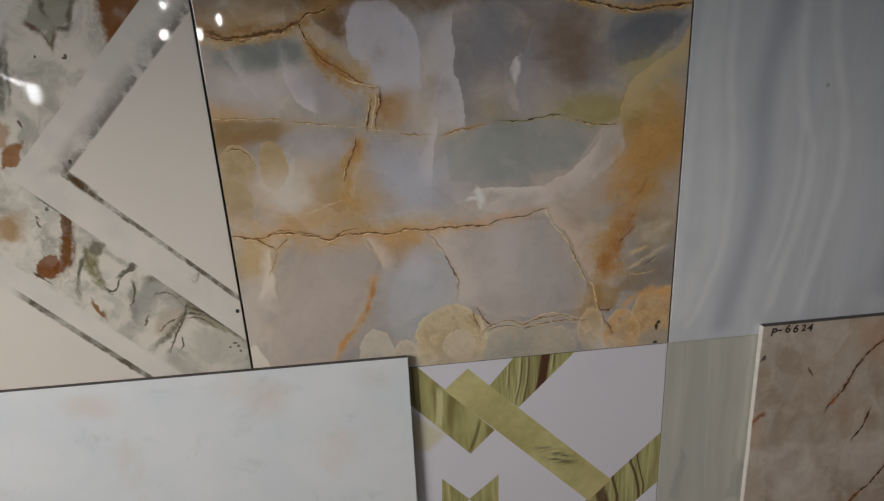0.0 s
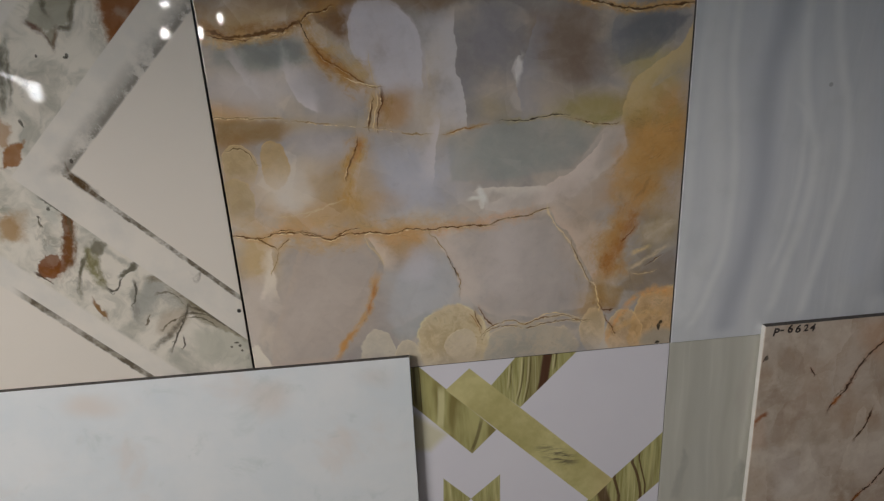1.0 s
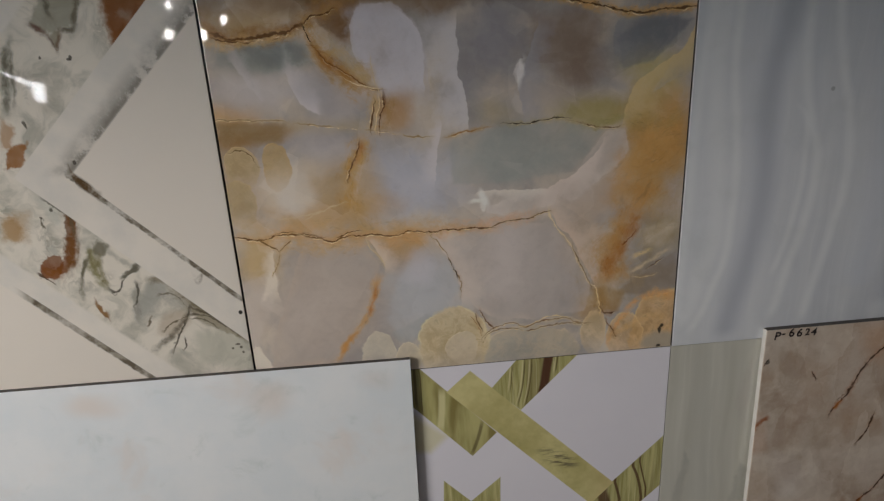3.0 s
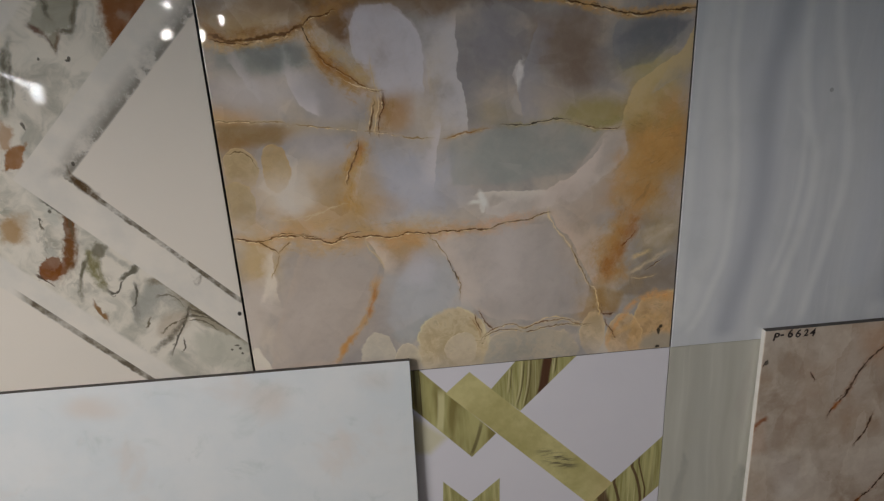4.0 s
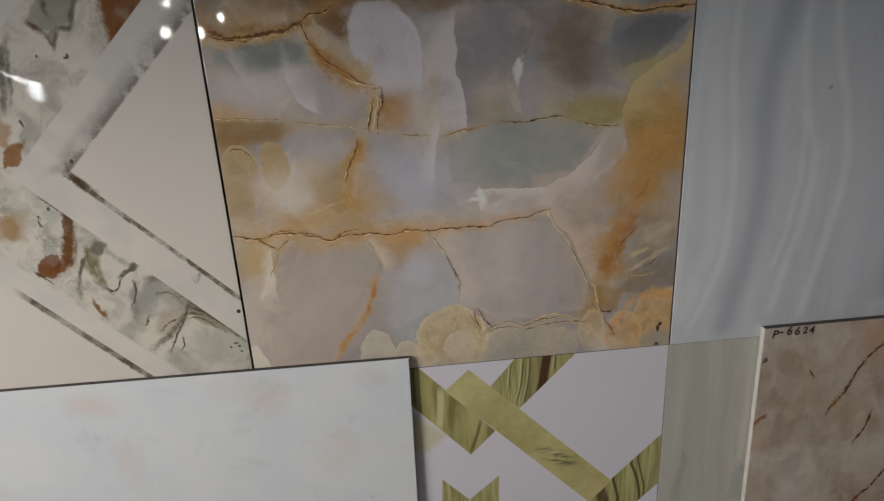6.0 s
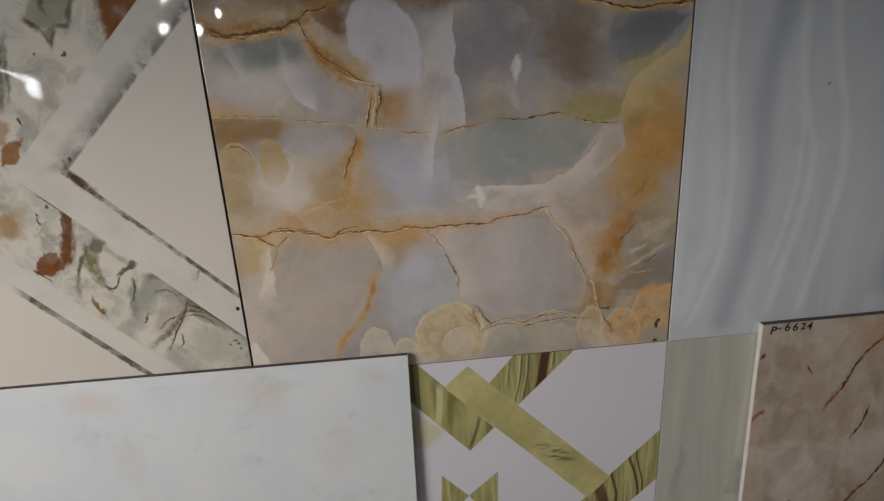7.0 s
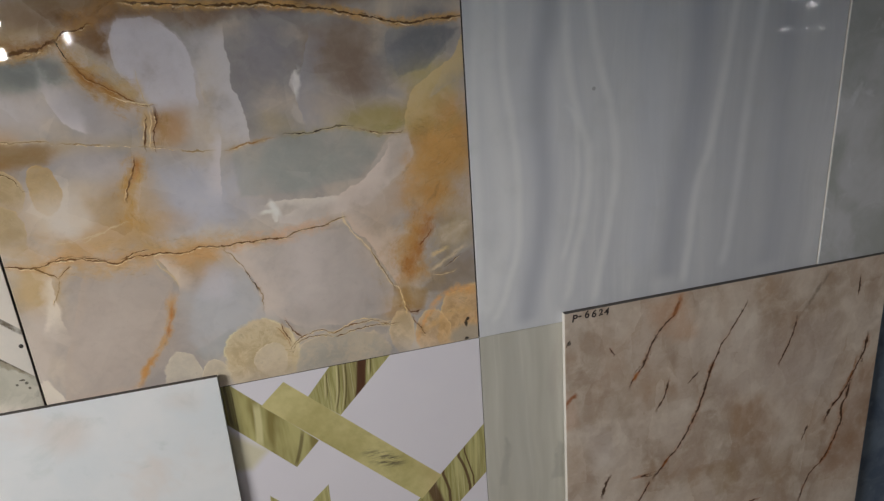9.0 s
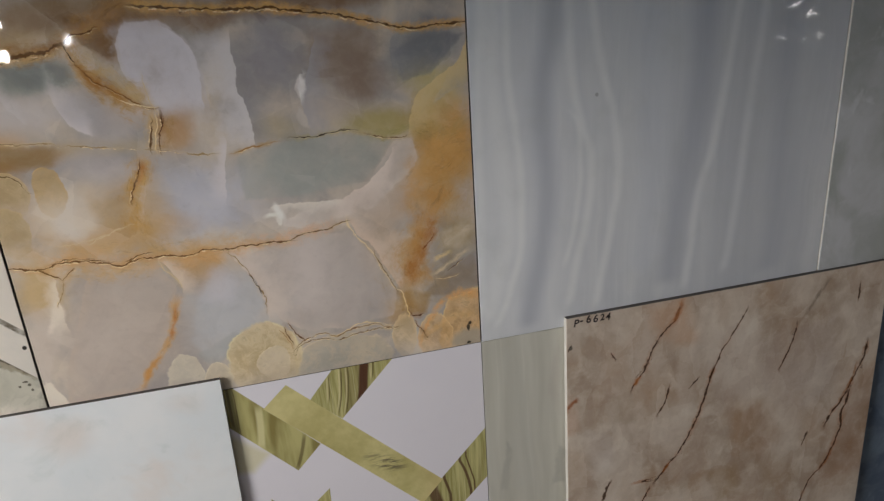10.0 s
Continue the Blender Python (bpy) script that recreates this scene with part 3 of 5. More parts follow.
def onyx_cracks(s):
    """Fine cracks, from the upper edge down."""
    s.vein([(10, 466), (23, 460), (36, 455), (49, 457), (62, 458), (81, 460), (97, 461), (108, 467), (118, 469)], "x", 2.3, (0.17, 0.08, 0.025), halo=RUST, reach=9, glow=0.75, gaps=0.25)
    s.vein([(13, 460), (26, 455), (42, 452), (58, 454)], "x", 1.0, BROWN, light=0.9)
    s.vein([(118, 469), (125, 475), (133, 480), (143, 480), (155, 486)], "x", 1.1, BROWN, halo=OCHRE, reach=9, glow=0.8)
    s.vein([(116, 467), (121, 459), (127, 446)], "x", 0.9, DARK, glow=0.3, gaps=0.2, light=0.3)
    s.vein([(127, 447), (138, 430), (153, 419), (171, 406), (188, 395), (202, 390)], "x", 0.9, (0.26, 0.12, 0.03), halo=RUST, reach=5, light=0.5)
    s.vein([(157, 409), (171, 400), (187, 395), (202, 391)], "x", 0.8, (0.78, 0.66, 0.44), glow=0.0, light=0.0, gaps=0.2)
    s.vein([(194, 428), (194, 412), (197, 398), (204, 385)], "z", 0.7, CREAM, glow=0.3, halo=CREAM, gaps=0.2, light=0.0)
    s.vein([(194, 378), (191, 364), (187, 341)], "z", 0.9, BROWN, gaps=0.3, light=0.8)
    s.vein([(206, 384), (205, 374), (202, 363), (199, 352), (198, 339)], "z", 1.1, (0.14, 0.06, 0.02), gaps=0.15, light=0.95, halo=RUST, reach=7, glow=0.6)
    s.vein([(201, 381), (197, 363), (193, 341)], "z", 0.8, (0.82, 0.68, 0.42), glow=0.0, light=0.0, gaps=0.25)
    s.vein([(-2, 366), (29, 363), (48, 362), (76, 361), (86, 356)], "x", 0.8, TAN, halo=CREAM, reach=5, glow=0.6, light=0.9, gaps=0.4)
    s.vein([(98, 356), (125, 351), (160, 347), (180, 344), (199, 340), (219, 336), (239, 331), (258, 329)], "x", 0.8, TAN, halo=CREAM, reach=4, glow=0.4, light=0.95, gaps=0.45)
    s.vein([(172, 327), (166, 311), (159, 296), (152, 281)], "z", 0.8, BROWN, halo=RUST, glow=0.5, gaps=0.36)
    s.vein([(282, 328), (308, 333), (334, 337)], "x", 1.0, (0.40, 0.20, 0.06), halo=OCHRE, reach=5, glow=0.7)
    s.vein([(357, 340), (378, 339), (397, 341), (417, 343), (435, 343)], "x", 0.9, DARK, halo=(0.46, 0.40, 0.20), reach=7, glow=0.6, light=0.6)
    s.vein([(442, 340), (460, 334), (482, 328), (498, 327), (509, 330)], "x", 0.8, BROWN, halo=OCHRE, reach=5, gaps=0.5, light=0.7)
    s.vein([(-3, 215), (9, 214), (31, 210), (53, 214), (76, 214), (93, 210), (111, 207), (128, 201), (137, 205), (158, 206), (176, 206), (200, 203), (218, 204), (231, 206), (257, 203), (279, 205), (310, 204), (335, 204)], "x", 1.15, (0.17, 0.08, 0.025), halo=(0.60, 0.36, 0.15), reach=11, glow=0.6, gaps=0.27, light=0.9)
    s.vein([(50, 215), (66, 217), (88, 214), (113, 208)], "x", 0.7, BROWN, glow=0.2, light=0.6)
    s.vein([(133, 204), (146, 210), (162, 213)], "x", 0.7, BROWN, glow=0.2, light=0.9)
    s.vein([(335, 204), (352, 210), (387, 214), (400, 218), (418, 221)], "x", 0.9, BROWN, halo=OCHRE, reach=5, glow=0.4, gaps=0.4)
    s.vein([(31, 210), (45, 200), (54, 191)], "x", 1.0, (0.22, 0.12, 0.04), glow=0.4, gaps=0.2)
    s.vein([(54, 191), (61, 198), (70, 205)], "x", 0.9, (0.22, 0.12, 0.04), glow=0.4, gaps=0.25)
    s.vein([(54, 191), (51, 178), (43, 160)], "z", 0.7, TAN, glow=0.4, gaps=0.3)
    s.vein([(255, 197), (267, 181), (278, 163), (285, 146), (292, 125), (291, 110)], "z", 0.8, (0.36, 0.24, 0.12), halo=TAN, reach=4, gaps=0.3, light=0.4)
    s.vein([(277, 163), (285, 146), (288, 134)], "z", 1.0, DARK, glow=0.0, gaps=0.2, light=0.0)
    s.vein([(168, 200), (175, 185), (186, 171), (190, 160)], "z", 0.7, CREAM, halo=CREAM, glow=0.3, gaps=0.25, light=0.0)
    s.vein([(415, 221), (424, 200), (434, 186), (444, 172), (454, 151), (464, 130), (473, 113), (483, 101), (485, 81)], "z", 0.9, (0.78, 0.66, 0.46), halo=CREAM, reach=4, glow=0.4, gaps=0.3, light=0.5)
    s.vein([(447, 167), (456, 148), (466, 128), (476, 108)], "z", 0.7, BROWN, glow=0.0, gaps=0.4, light=0.0)
    s.vein([(483, 101), (486, 81), (490, 63)], "z", 0.9, (0.84, 0.68, 0.38), glow=0.3, gaps=0.2, light=0.0)
    s.vein([(309, 80), (314, 66), (320, 51)], "x", 0.9, BROWN, halo=RUST, glow=0.5, gaps=0.25)
    s.vein([(316, 85), (325, 68), (336, 54)], "x", 0.9, BROWN, halo=RUST, glow=0.5, gaps=0.3)
    s.vein([(304, 76), (313, 61), (318, 46)], "x", 0.6, RUST, glow=0.3, gaps=0.3)
    s.vein([(318, 39), (328, 49), (341, 56), (363, 59), (380, 52), (397, 56), (416, 61), (433, 62), (453, 54), (471, 49)], "x", 0.9, (0.24, 0.12, 0.04), halo=CREAM, reach=7, glow=0.6, gaps=0.32, light=0.95)
    s.vein([(322, 35), (343, 51), (369, 50), (385, 46), (410, 51), (434, 53), (467, 47)], "x", 0.7, BROWN, halo=CREAM, reach=4, glow=0.4, gaps=0.4, light=0.9)
    s.vein([(380, 52), (400, 59), (421, 66), (442, 62), (462, 55)], "x", 0.6, (0.80, 0.66, 0.40), glow=0.0, gaps=0.3, light=0.0)
    s.vein([(490, 72), (500, 62), (510, 63)], "x", 1.0, (0.14, 0.06, 0.02), halo=RUST, gaps=0.25)
    s.vein([(499, 54), (506, 39), (515, 25)], "x", 0.7, BROWN, halo=RUST, gaps=0.35)
    s.vein([(520, 165), (528, 174), (536, 184)], "x", 1.3, (0.26, 0.09, 0.02), glow=0.3, gaps=0.2, light=0.0)
    s.vein([(537, 116), (552, 115), (569, 119)], "x", 0.7, CREAM, glow=0.3, gaps=0.3, light=0.0)
    s.vein([(554, 127), (564, 133), (578, 141)], "x", 0.7, BROWN, glow=0.0, gaps=0.35)
    s.vein([(12, 325), (26, 326), (36, 319), (43, 303)], "x", 0.8, (0.20, 0.13, 0.05), glow=0.0, gaps=0.35, light=0.7)
    s.vein([(94, 233), (113, 241), (128, 246), (144, 252)], "x", 0.8, CREAM, halo=CREAM, glow=0.3, gaps=0.3, light=0.0)
    s.vein([(62, 236), (91, 238), (117, 244)], "x", 0.7, CREAM, halo=CREAM, glow=0.2, gaps=0.35, light=0.0)
    s.vein([(197, 508), (228, 504), (300, 498), (341, 498), (390, 491), (440, 483), (492, 471), (522, 466), (561, 467), (600, 469)], "x", 1.5, (0.12, 0.055, 0.02), OCHRE, 9, 0.7, gaps=0.3, light=0.9)
    s.turn()
    # chips and felt-tip specks near the corner
    for x, z, rx, rz in ((580, 29, 2.5, 6), (579, 4, 4, 2), (582, 36, 3, 3)):
        s.over(s.p.mul(s.p.spot(s.fine, x, z, rx, rz, 10, 0.3), 0.9), (0.04, 0.035, 0.03))


def onyx_veil(s):
    """Fine translucent mottling over everything."""
    p = s.turn()
    veil = p.noise(s.soft, 42, 5.0, 0.6, 0.8, seed=21.0)
    dust = p.noise(s.fine, 9, 5.0, 0.7, 0.5, seed=22.0)
    s.over(p.smooth(dust, 0.5, 0.75, 0.0, 0.09), (0.68, 0.60, 0.50))
    s.over(p.smooth(dust, 0.48, 0.25, 0.0, 0.09), (0.22, 0.17, 0.13))
    s.over(p.smooth(veil, 0.42, 0.72, 0.0, 0.10), (0.75, 0.72, 0.68))
    s.over(p.smooth(veil, 0.5, 0.22, 0.0, 0.12), (0.24, 0.2, 0.17))


def onyx_print():
    p = Paint("honey_onyx_glaze")
    soft = p.warped(p.P, 130, 22, seed=1.0)
    c = p.mix(p.smooth(p.noise(soft, 95, 4.0, 0.55, 0.6), 0.35, 0.68), (0.403, 0.382, 0.389), (0.665, 0.584, 0.508))
    stone = Stone(p, c)
    for stage in (onyx_fields, onyx_crystals, onyx_borders, onyx_glow, onyx_lobes, onyx_streaks, onyx_cracks, onyx_veil):
        stage(stone)
    c = stone.end()
    tint = p.node("ShaderNodeHueSaturation", 0.502, 0.96, 1.24, 1.0, p.node("ShaderNodeGamma", c, 1.2).outputs[0])
    return p.done(p.mix(1.0, tint.outputs[0], (1.0, 0.97, 0.92), "MULTIPLY"))


def chevron_marble(s):
    """Pigment in the wide bands: rust, charcoal, moss and ash."""
    s.field([(330, 265), (361, 267), (353, 230), (322, 234)], (0.46, 0.33, 0.20), 0.70, 7, torn=6)
    s.field([(461, 131), (488, 166), (513, 163), (504, 139), (479, 120), (461, 102)], (0.37, 0.37, 0.345), 0.85, 6, torn=6)
    s.field([(497, 115), (530, 129), (531, 104), (507, 83), (485, 90)], (0.50, 0.42, 0.33), 0.75, 6, torn=6)
    s.field([(534, 87), (575, 89), (602, 61), (597, 24), (529, 40)], (0.54, 0.53, 0.455), 0.80, 8, torn=6)
    s.field([(506, 159), (541, 128), (576, 96), (599, 72), (561, 93), (522, 125)], (0.34, 0.31, 0.25), 0.85, 4, torn=6)
    s.field([(375, 285), (404, 268), (393, 250), (381, 268)], (0.55, 0.56, 0.52), 0.70, 7, torn=6)
    s.field([(433, 226), (449, 217), (437, 199), (425, 207)], (0.11, 0.10, 0.06), 0.90, 2.5, torn=6)
    s.field([(376, 220), (383, 223), (384, 211), (375, 208)], (0.50, 0.50, 0.47), 0.60, 4, torn=6)
    s.field([(414, 485), (438, 513), (478, 511), (468, 479), (450, 475), (434, 472)], (0.34, 0.325, 0.26), 0.85, 3, torn=6)
    s.field([(434, 473), (450, 477), (441, 453)], (0.30, 0.27, 0.20), 0.85, 2, torn=6)
    s.field([(486, 512), (558, 509), (529, 474), (501, 443), (501, 464), (489, 484)], (0.33, 0.125, 0.03), 0.95, 5, torn=6)
    s.field([(519, 497), (535, 492), (528, 481), (515, 489)], (0.66, 0.60, 0.52), 0.80, 3, torn=6)
    s.field([(349, 322), (374, 326), (383, 352), (359, 346)], (0.30, 0.12, 0.025), 0.95, 2, torn=6)
    s.field([(361, 383), (373, 372), (364, 348), (352, 349)], (0.44, 0.25, 0.12), 0.80, 3, torn=6)
    s.field([(381, 458), (394, 466), (389, 439), (372, 389), (361, 380)], (0.40, 0.39, 0.34), 0.70, 4, torn=6)
    s.field([(392, 346), (447, 394), (451, 384), (406, 345)], (0.50, 0.49, 0.46), 0.65, 8, torn=6)
    s.field([(405, 264), (415, 256), (416, 244), (405, 248)], (0.14, 0.12, 0.08), 0.85, 2.0, torn=6)
    s.field([(328, 257), (343, 264), (351, 252), (347, 230), (328, 233)], (0.42, 0.26, 0.12), 0.80, 4, torn=6)
    s.field([(418, 209), (430, 216), (430, 193), (433, 171), (425, 173), (420, 194)], (0.30, 0.28, 0.15), 0.85, 2.0, torn=6)
    s.field([(441, 219), (476, 186), (472, 180), (445, 207)], (0.38, 0.37, 0.32), 0.70, 3, torn=6)
    s.field([(530, 129), (558, 113), (599, 70), (574, 81), (540, 103)], (0.33, 0.29, 0.21), 0.75, 2.5, torn=6)
    s.field([(403, 263), (417, 254), (410, 224), (399, 225)], (0.15, 0.065, 0.025), 0.95, 1.5, torn=6)
    s.field([(401, 232), (412, 231), (403, 202), (390, 197)], (0.165, 0.062, 0.018), 0.95, 1.5, torn=6)
    s.field([(392, 210), (403, 205), (387, 181), (377, 187)], (0.185, 0.062, 0.015), 0.95, 1.5, torn=6)
    s.field([(358, 195), (372, 207), (387, 210), (387, 191), (375, 174), (360, 180)], (0.20, 0.065, 0.015), 0.95, 1.5, torn=6)
    s.field([(502, 511), (555, 509), (525, 475), (503, 447)], (0.20, 0.07, 0.018), 0.80, 6, torn=6)
    s.band([(408, 262), (411, 247), (407, 225), (401, 207), (389, 187)], "z", 8.5, (0.19, 0.08, 0.022), 0.95, 0.35)
    s.band([(387, 191), (374, 184), (363, 188)], "x", 9.3, (0.24, 0.085, 0.018), 0.95, 0.35)
    s.band([(408, 262), (410, 253), (413, 246)], "x", 7.8, (0.14, 0.11, 0.07), 0.90, 0.35)
    s.band([(423, 211), (422, 195), (425, 176), (435, 160)], "z", 6.2, (0.22, 0.20, 0.09), 0.90, 0.35)
    s.band([(432, 204), (432, 185), (434, 165)], "z", 4.7, (0.20, 0.18, 0.08), 0.90, 0.35)
    s.band([(423, 211), (411, 189), (403, 172), (403, 152)], "z", 3.1, (0.11, 0.10, 0.06), 0.90, 0.35)
    s.band([(488, 168), (507, 165), (524, 147), (541, 128), (558, 113), (579, 93), (600, 70)], "x", 5.3, (0.20, 0.17, 0.11), 0.90, 0.35)
    s.band([(532, 122), (518, 101), (497, 82), (478, 65)], "x", 5.0, (0.14, 0.12, 0.09), 0.90, 0.35)
    s.band([(492, 156), (510, 139), (526, 125)], "x", 7.8, (0.42, 0.41, 0.38), 0.60, 0.35)
    s.band([(475, 162), (466, 143), (464, 118), (470, 101)], "z", 4.7, (0.30, 0.29, 0.26), 0.70, 0.35)
    s.band([(414, 485), (423, 479), (434, 471), (441, 455)], "x", 3.1, (0.15, 0.07, 0.05), 0.90, 0.35)
    s.band([(468, 479), (473, 496), (478, 511)], "z", 3.4, (0.15, 0.13, 0.09), 0.85, 0.35)
    s.band([(441, 453), (446, 467), (450, 476)], "z", 3.1, (0.17, 0.10, 0.06), 0.85, 0.35)
    s.band([(450, 476), (458, 476), (468, 478)], "x", 2.8, (0.13, 0.11, 0.08), 0.85, 0.35)
    s.band([(443, 512), (442, 501), (444, 489)], "z", 3.9, (0.12, 0.11, 0.08), 0.80, 0.35)
    s.band([(555, 508), (537, 488), (516, 463), (501, 444)], "z", 6.2, (0.20, 0.07, 0.02), 0.85, 0.35)
    s.band([(393, 466), (383, 446), (375, 421), (371, 389)], "z", 4.7, (0.13, 0.12, 0.09), 0.85, 0.35)
    s.band([(392, 457), (385, 426), (378, 395)], "z", 2.8, (0.13, 0.12, 0.09), 0.80, 0.35)
    s.vein([(354, 187), (363, 180), (372, 172)], "x", 2.0, (0.10, 0.06, 0.04), glow=0.0, light=0.0, gaps=0.3)
    s.vein([(435, 160), (445, 154), (452, 163), (459, 173)], "x", 1.8, (0.10, 0.09, 0.07), glow=0.0, light=0.0, gaps=0.3)
    s.vein([(454, 174), (464, 178), (473, 183), (481, 189)], "x", 4.5, (0.13, 0.12, 0.09), glow=0.0, light=0.0, gaps=0.3)
    s.vein([(414, 146), (416, 135), (420, 127), (427, 119)], "x", 3.4, (0.26, 0.13, 0.04), glow=0.0, light=0.0, gaps=0.3)
    s.vein([(533, 124), (516, 90), (499, 61)], "x", 1.8, (0.09, 0.08, 0.06), glow=0.0, light=0.0, gaps=0.3)
    s.vein([(535, 123), (553, 114), (576, 96), (594, 78)], "x", 1.7, (0.12, 0.10, 0.07), glow=0.0, light=0.0, gaps=0.3)
    s.vein([(527, 113), (549, 111), (570, 97), (588, 77)], "x", 1.4, (0.14, 0.12, 0.09), glow=0.0, light=0.0, gaps=0.3)
    s.vein([(530, 107), (549, 104), (564, 89)], "x", 1.3, (0.16, 0.14, 0.10), glow=0.0, light=0.0, gaps=0.3)
    s.vein([(518, 80), (519, 70), (512, 62)], "z", 1.7, (0.12, 0.10, 0.08), glow=0.0, light=0.0, gaps=0.3)
    s.vein([(472, 166), (471, 150), (462, 131)], "z", 1.7, (0.13, 0.12, 0.10), glow=0.0, light=0.0, gaps=0.3)
    s.vein([(482, 117), (475, 101)], "z", 1.7, (0.16, 0.13, 0.09), glow=0.0, light=0.0, gaps=0.3)
    s.vein([(496, 144), (511, 145), (525, 133), (530, 119)], "x", 1.4, (0.22, 0.20, 0.16), glow=0.0, light=0.0, gaps=0.3)
    s.vein([(494, 91), (511, 106), (527, 111)], "x", 1.5, (0.16, 0.13, 0.09), glow=0.0, light=0.0, gaps=0.3)
    s.vein([(383, 286), (393, 276), (405, 264)], "x", 3.4, (0.16, 0.16, 0.13), glow=0.0, light=0.0, gaps=0.3)
    s.vein([(374, 258), (375, 247)], "z", 2.0, (0.16, 0.14, 0.10), glow=0.0, light=0.0, gaps=0.3)
    s.turn()
    for x, z, rx, rz in ((453, 444, 2.2, 2.2), (586, 63, 3, 2), (590, 58, 2, 2), (579, 57, 2, 2), (592, 50, 2, 1.5), (422, 447, 1.5, 1.5), (390, 269, 3, 3), (385, 373, 2, 5), (375, 259, 2, 2)):
        s.over(s.p.mul(s.p.spot(s.fine, x, z, rx, rz, 0, 0.4), 0.85), (0.09, 0.08, 0.065))


def chevron_print():
    p = Paint("chevron_marble_glaze")
    x, z = p.x, p.z
    wob = p.warped(p.P, 20, 1.4, 3.0, seed=1.0)
    wx, wz = p.xz(wob)
    s = p.math("SUBTRACT", p.math("SUBTRACT", x, 424.0), p.math("ABSOLUTE", p.math("SUBTRACT", z, 311.0)))
    sw = p.math("SUBTRACT", p.math("SUBTRACT", wx, 424.0), p.math("ABSOLUTE", p.math("SUBTRACT", wz, 311.0)))
    low = p.smooth(z, 318.0, 306.0)
    cream = p.mix(p.noise(p.P, 120, 4.0), (0.830, 0.768, 0.710), (0.768, 0.719, 0.663))
    white = p.mix(p.smooth(p.noise(p.P, 60, 4.0, 0.6), 0.35, 0.7), (0.809, 0.758, 0.700), (0.710, 0.682, 0.645))
    # marble of the wide bands
    swirl = p.warped(p.warped(p.P, 70, 30, 3.0, seed=2.0), 22, 9, 3.0, seed=3.0)
    cloud = p.noise(swirl, 55, 5.0, 0.6, 1.2)
    marble = p.mix(p.smooth(cloud, 0.42, 0.7), (0.770, 0.721, 0.648), (0.462, 0.448, 0.392))
    ridge = p.math("ABSOLUTE", p.math("SUBTRACT", p.noise(swirl, 42, 4.0, 0.65, 0.5, seed=5.0), 0.5))
    where = p.smooth(p.noise(p.P, 70, 2.0, seed=8.0), 0.5, 0.66)
    marble = p.mix(p.mul(p.smooth(ridge, 0.05, 0.004), where, 0.35), marble, (0.16, 0.15, 0.12))
    stone = Stone(p, marble)
    chevron_marble(stone)
    marble = stone.end()
    speck = p.math("MAXIMUM", p.spot(wob, 454, 446, 2.0, 3.0, 0, 0.3), p.spot(wob, 431, 325, 2.0, 3.0, 0, 0.3))
    # the bands, from the inner triangle outwards
    c = p.mix(p.smooth(s, -1.0, 0.6), white, cream)
    c = p.mix(p.smooth(s, -66.0, -68.0), c, marble)
    c = p.mix(p.smooth(s, -198.0, -206.0), c, white)
    c = p.mix(p.smooth(s, -250.0, -256.0), c, cream)
    # dark stone lines beside the bands: crisp on the lower arm, blurred on the upper one
    worn = p.smooth(p.noise(p.P, 30, 4.0, 0.7, seed=12.0), 0.36, 0.6)
    tone = p.mix(p.smooth(p.noise(p.P, 16, 3.0, seed=13.0), 0.45, 0.6), (0.12, 0.095, 0.065), (0.30, 0.27, 0.22))
    jag = p.math("MULTIPLY_ADD", p.noise(p.P, 9, 3.0, 0.7, seed=18.0), 10.0, -5.0)
    crisp = p.mul(p.smooth(s, 1.0, -1.0), p.smooth(p.math("ADD", sw, jag), -10.0, -7.0), low, p.math("MULTIPLY_ADD", worn, 0.75, 0.2))
    c = p.mix(crisp, c, tone)
    outer = p.mul(p.smooth(s, -240.0, -242.0), p.smooth(p.math("ADD", sw, jag), -254.0, -250.0), p.math("MULTIPLY_ADD", worn, 0.5, 0.45), p.smooth(x, 318.0, 340.0))
    c = p.mix(outer, c, tone)
    haze = p.mul(p.smooth(s, 3.0, -4.0), p.smooth(sw, -40.0, -10.0), p.math("SUBTRACT", 1.0, low), p.math("MULTIPLY_ADD", worn, 0.5, 0.2))
    c = p.mix(haze, c, (0.324, 0.306, 0.278))
    inked = p.mul(p.smooth(s, 2.0, -2.0), p.smooth(p.math("ADD", sw, jag), -16.0, -3.0), p.math("SUBTRACT", 1.0, low), p.smooth(worn, 0.3, 0.8, 0.0, 0.6))
    c = p.mix(inked, c, (0.17, 0.15, 0.13))
    d, ends, run = p.line(fine_at(p), [(424, 318), (426, 307), (438, 295), (451, 281)], "x")
    tip = p.mul(p.smooth(p.math("ABSOLUTE", d), 6.0, 2.5), ends, p.math("MULTIPLY_ADD", worn, 0.6, 0.4))
    c = p.mix(tip, c, (0.11, 0.07, 0.035))
    d, ends, run = p.line(fine_at(p), [(544, 167), (550, 162), (556, 171)], "x")
    c = p.mix(p.mul(p.smooth(p.math("ABSOLUTE", d), 5.0, 1.5), ends, worn, 0.8), c, (0.13, 0.1, 0.06))
    c = p.mix(p.mul(speck, 0.85), c, (0.08, 0.07, 0.06))
    c = p.mix(p.mul(p.spot(wob, 597, 111, 3.0, 3.0, 0, 0.3), 0.95), c, (0.02, 0.018, 0.016))
    return p.done(p.mix(1.0, c, (1.0, 0.97, 0.925), "MULTIPLY"))


def fine_at(p):
    return p.warped(p.P, 12, 2.0, 3.0, seed=30.0)


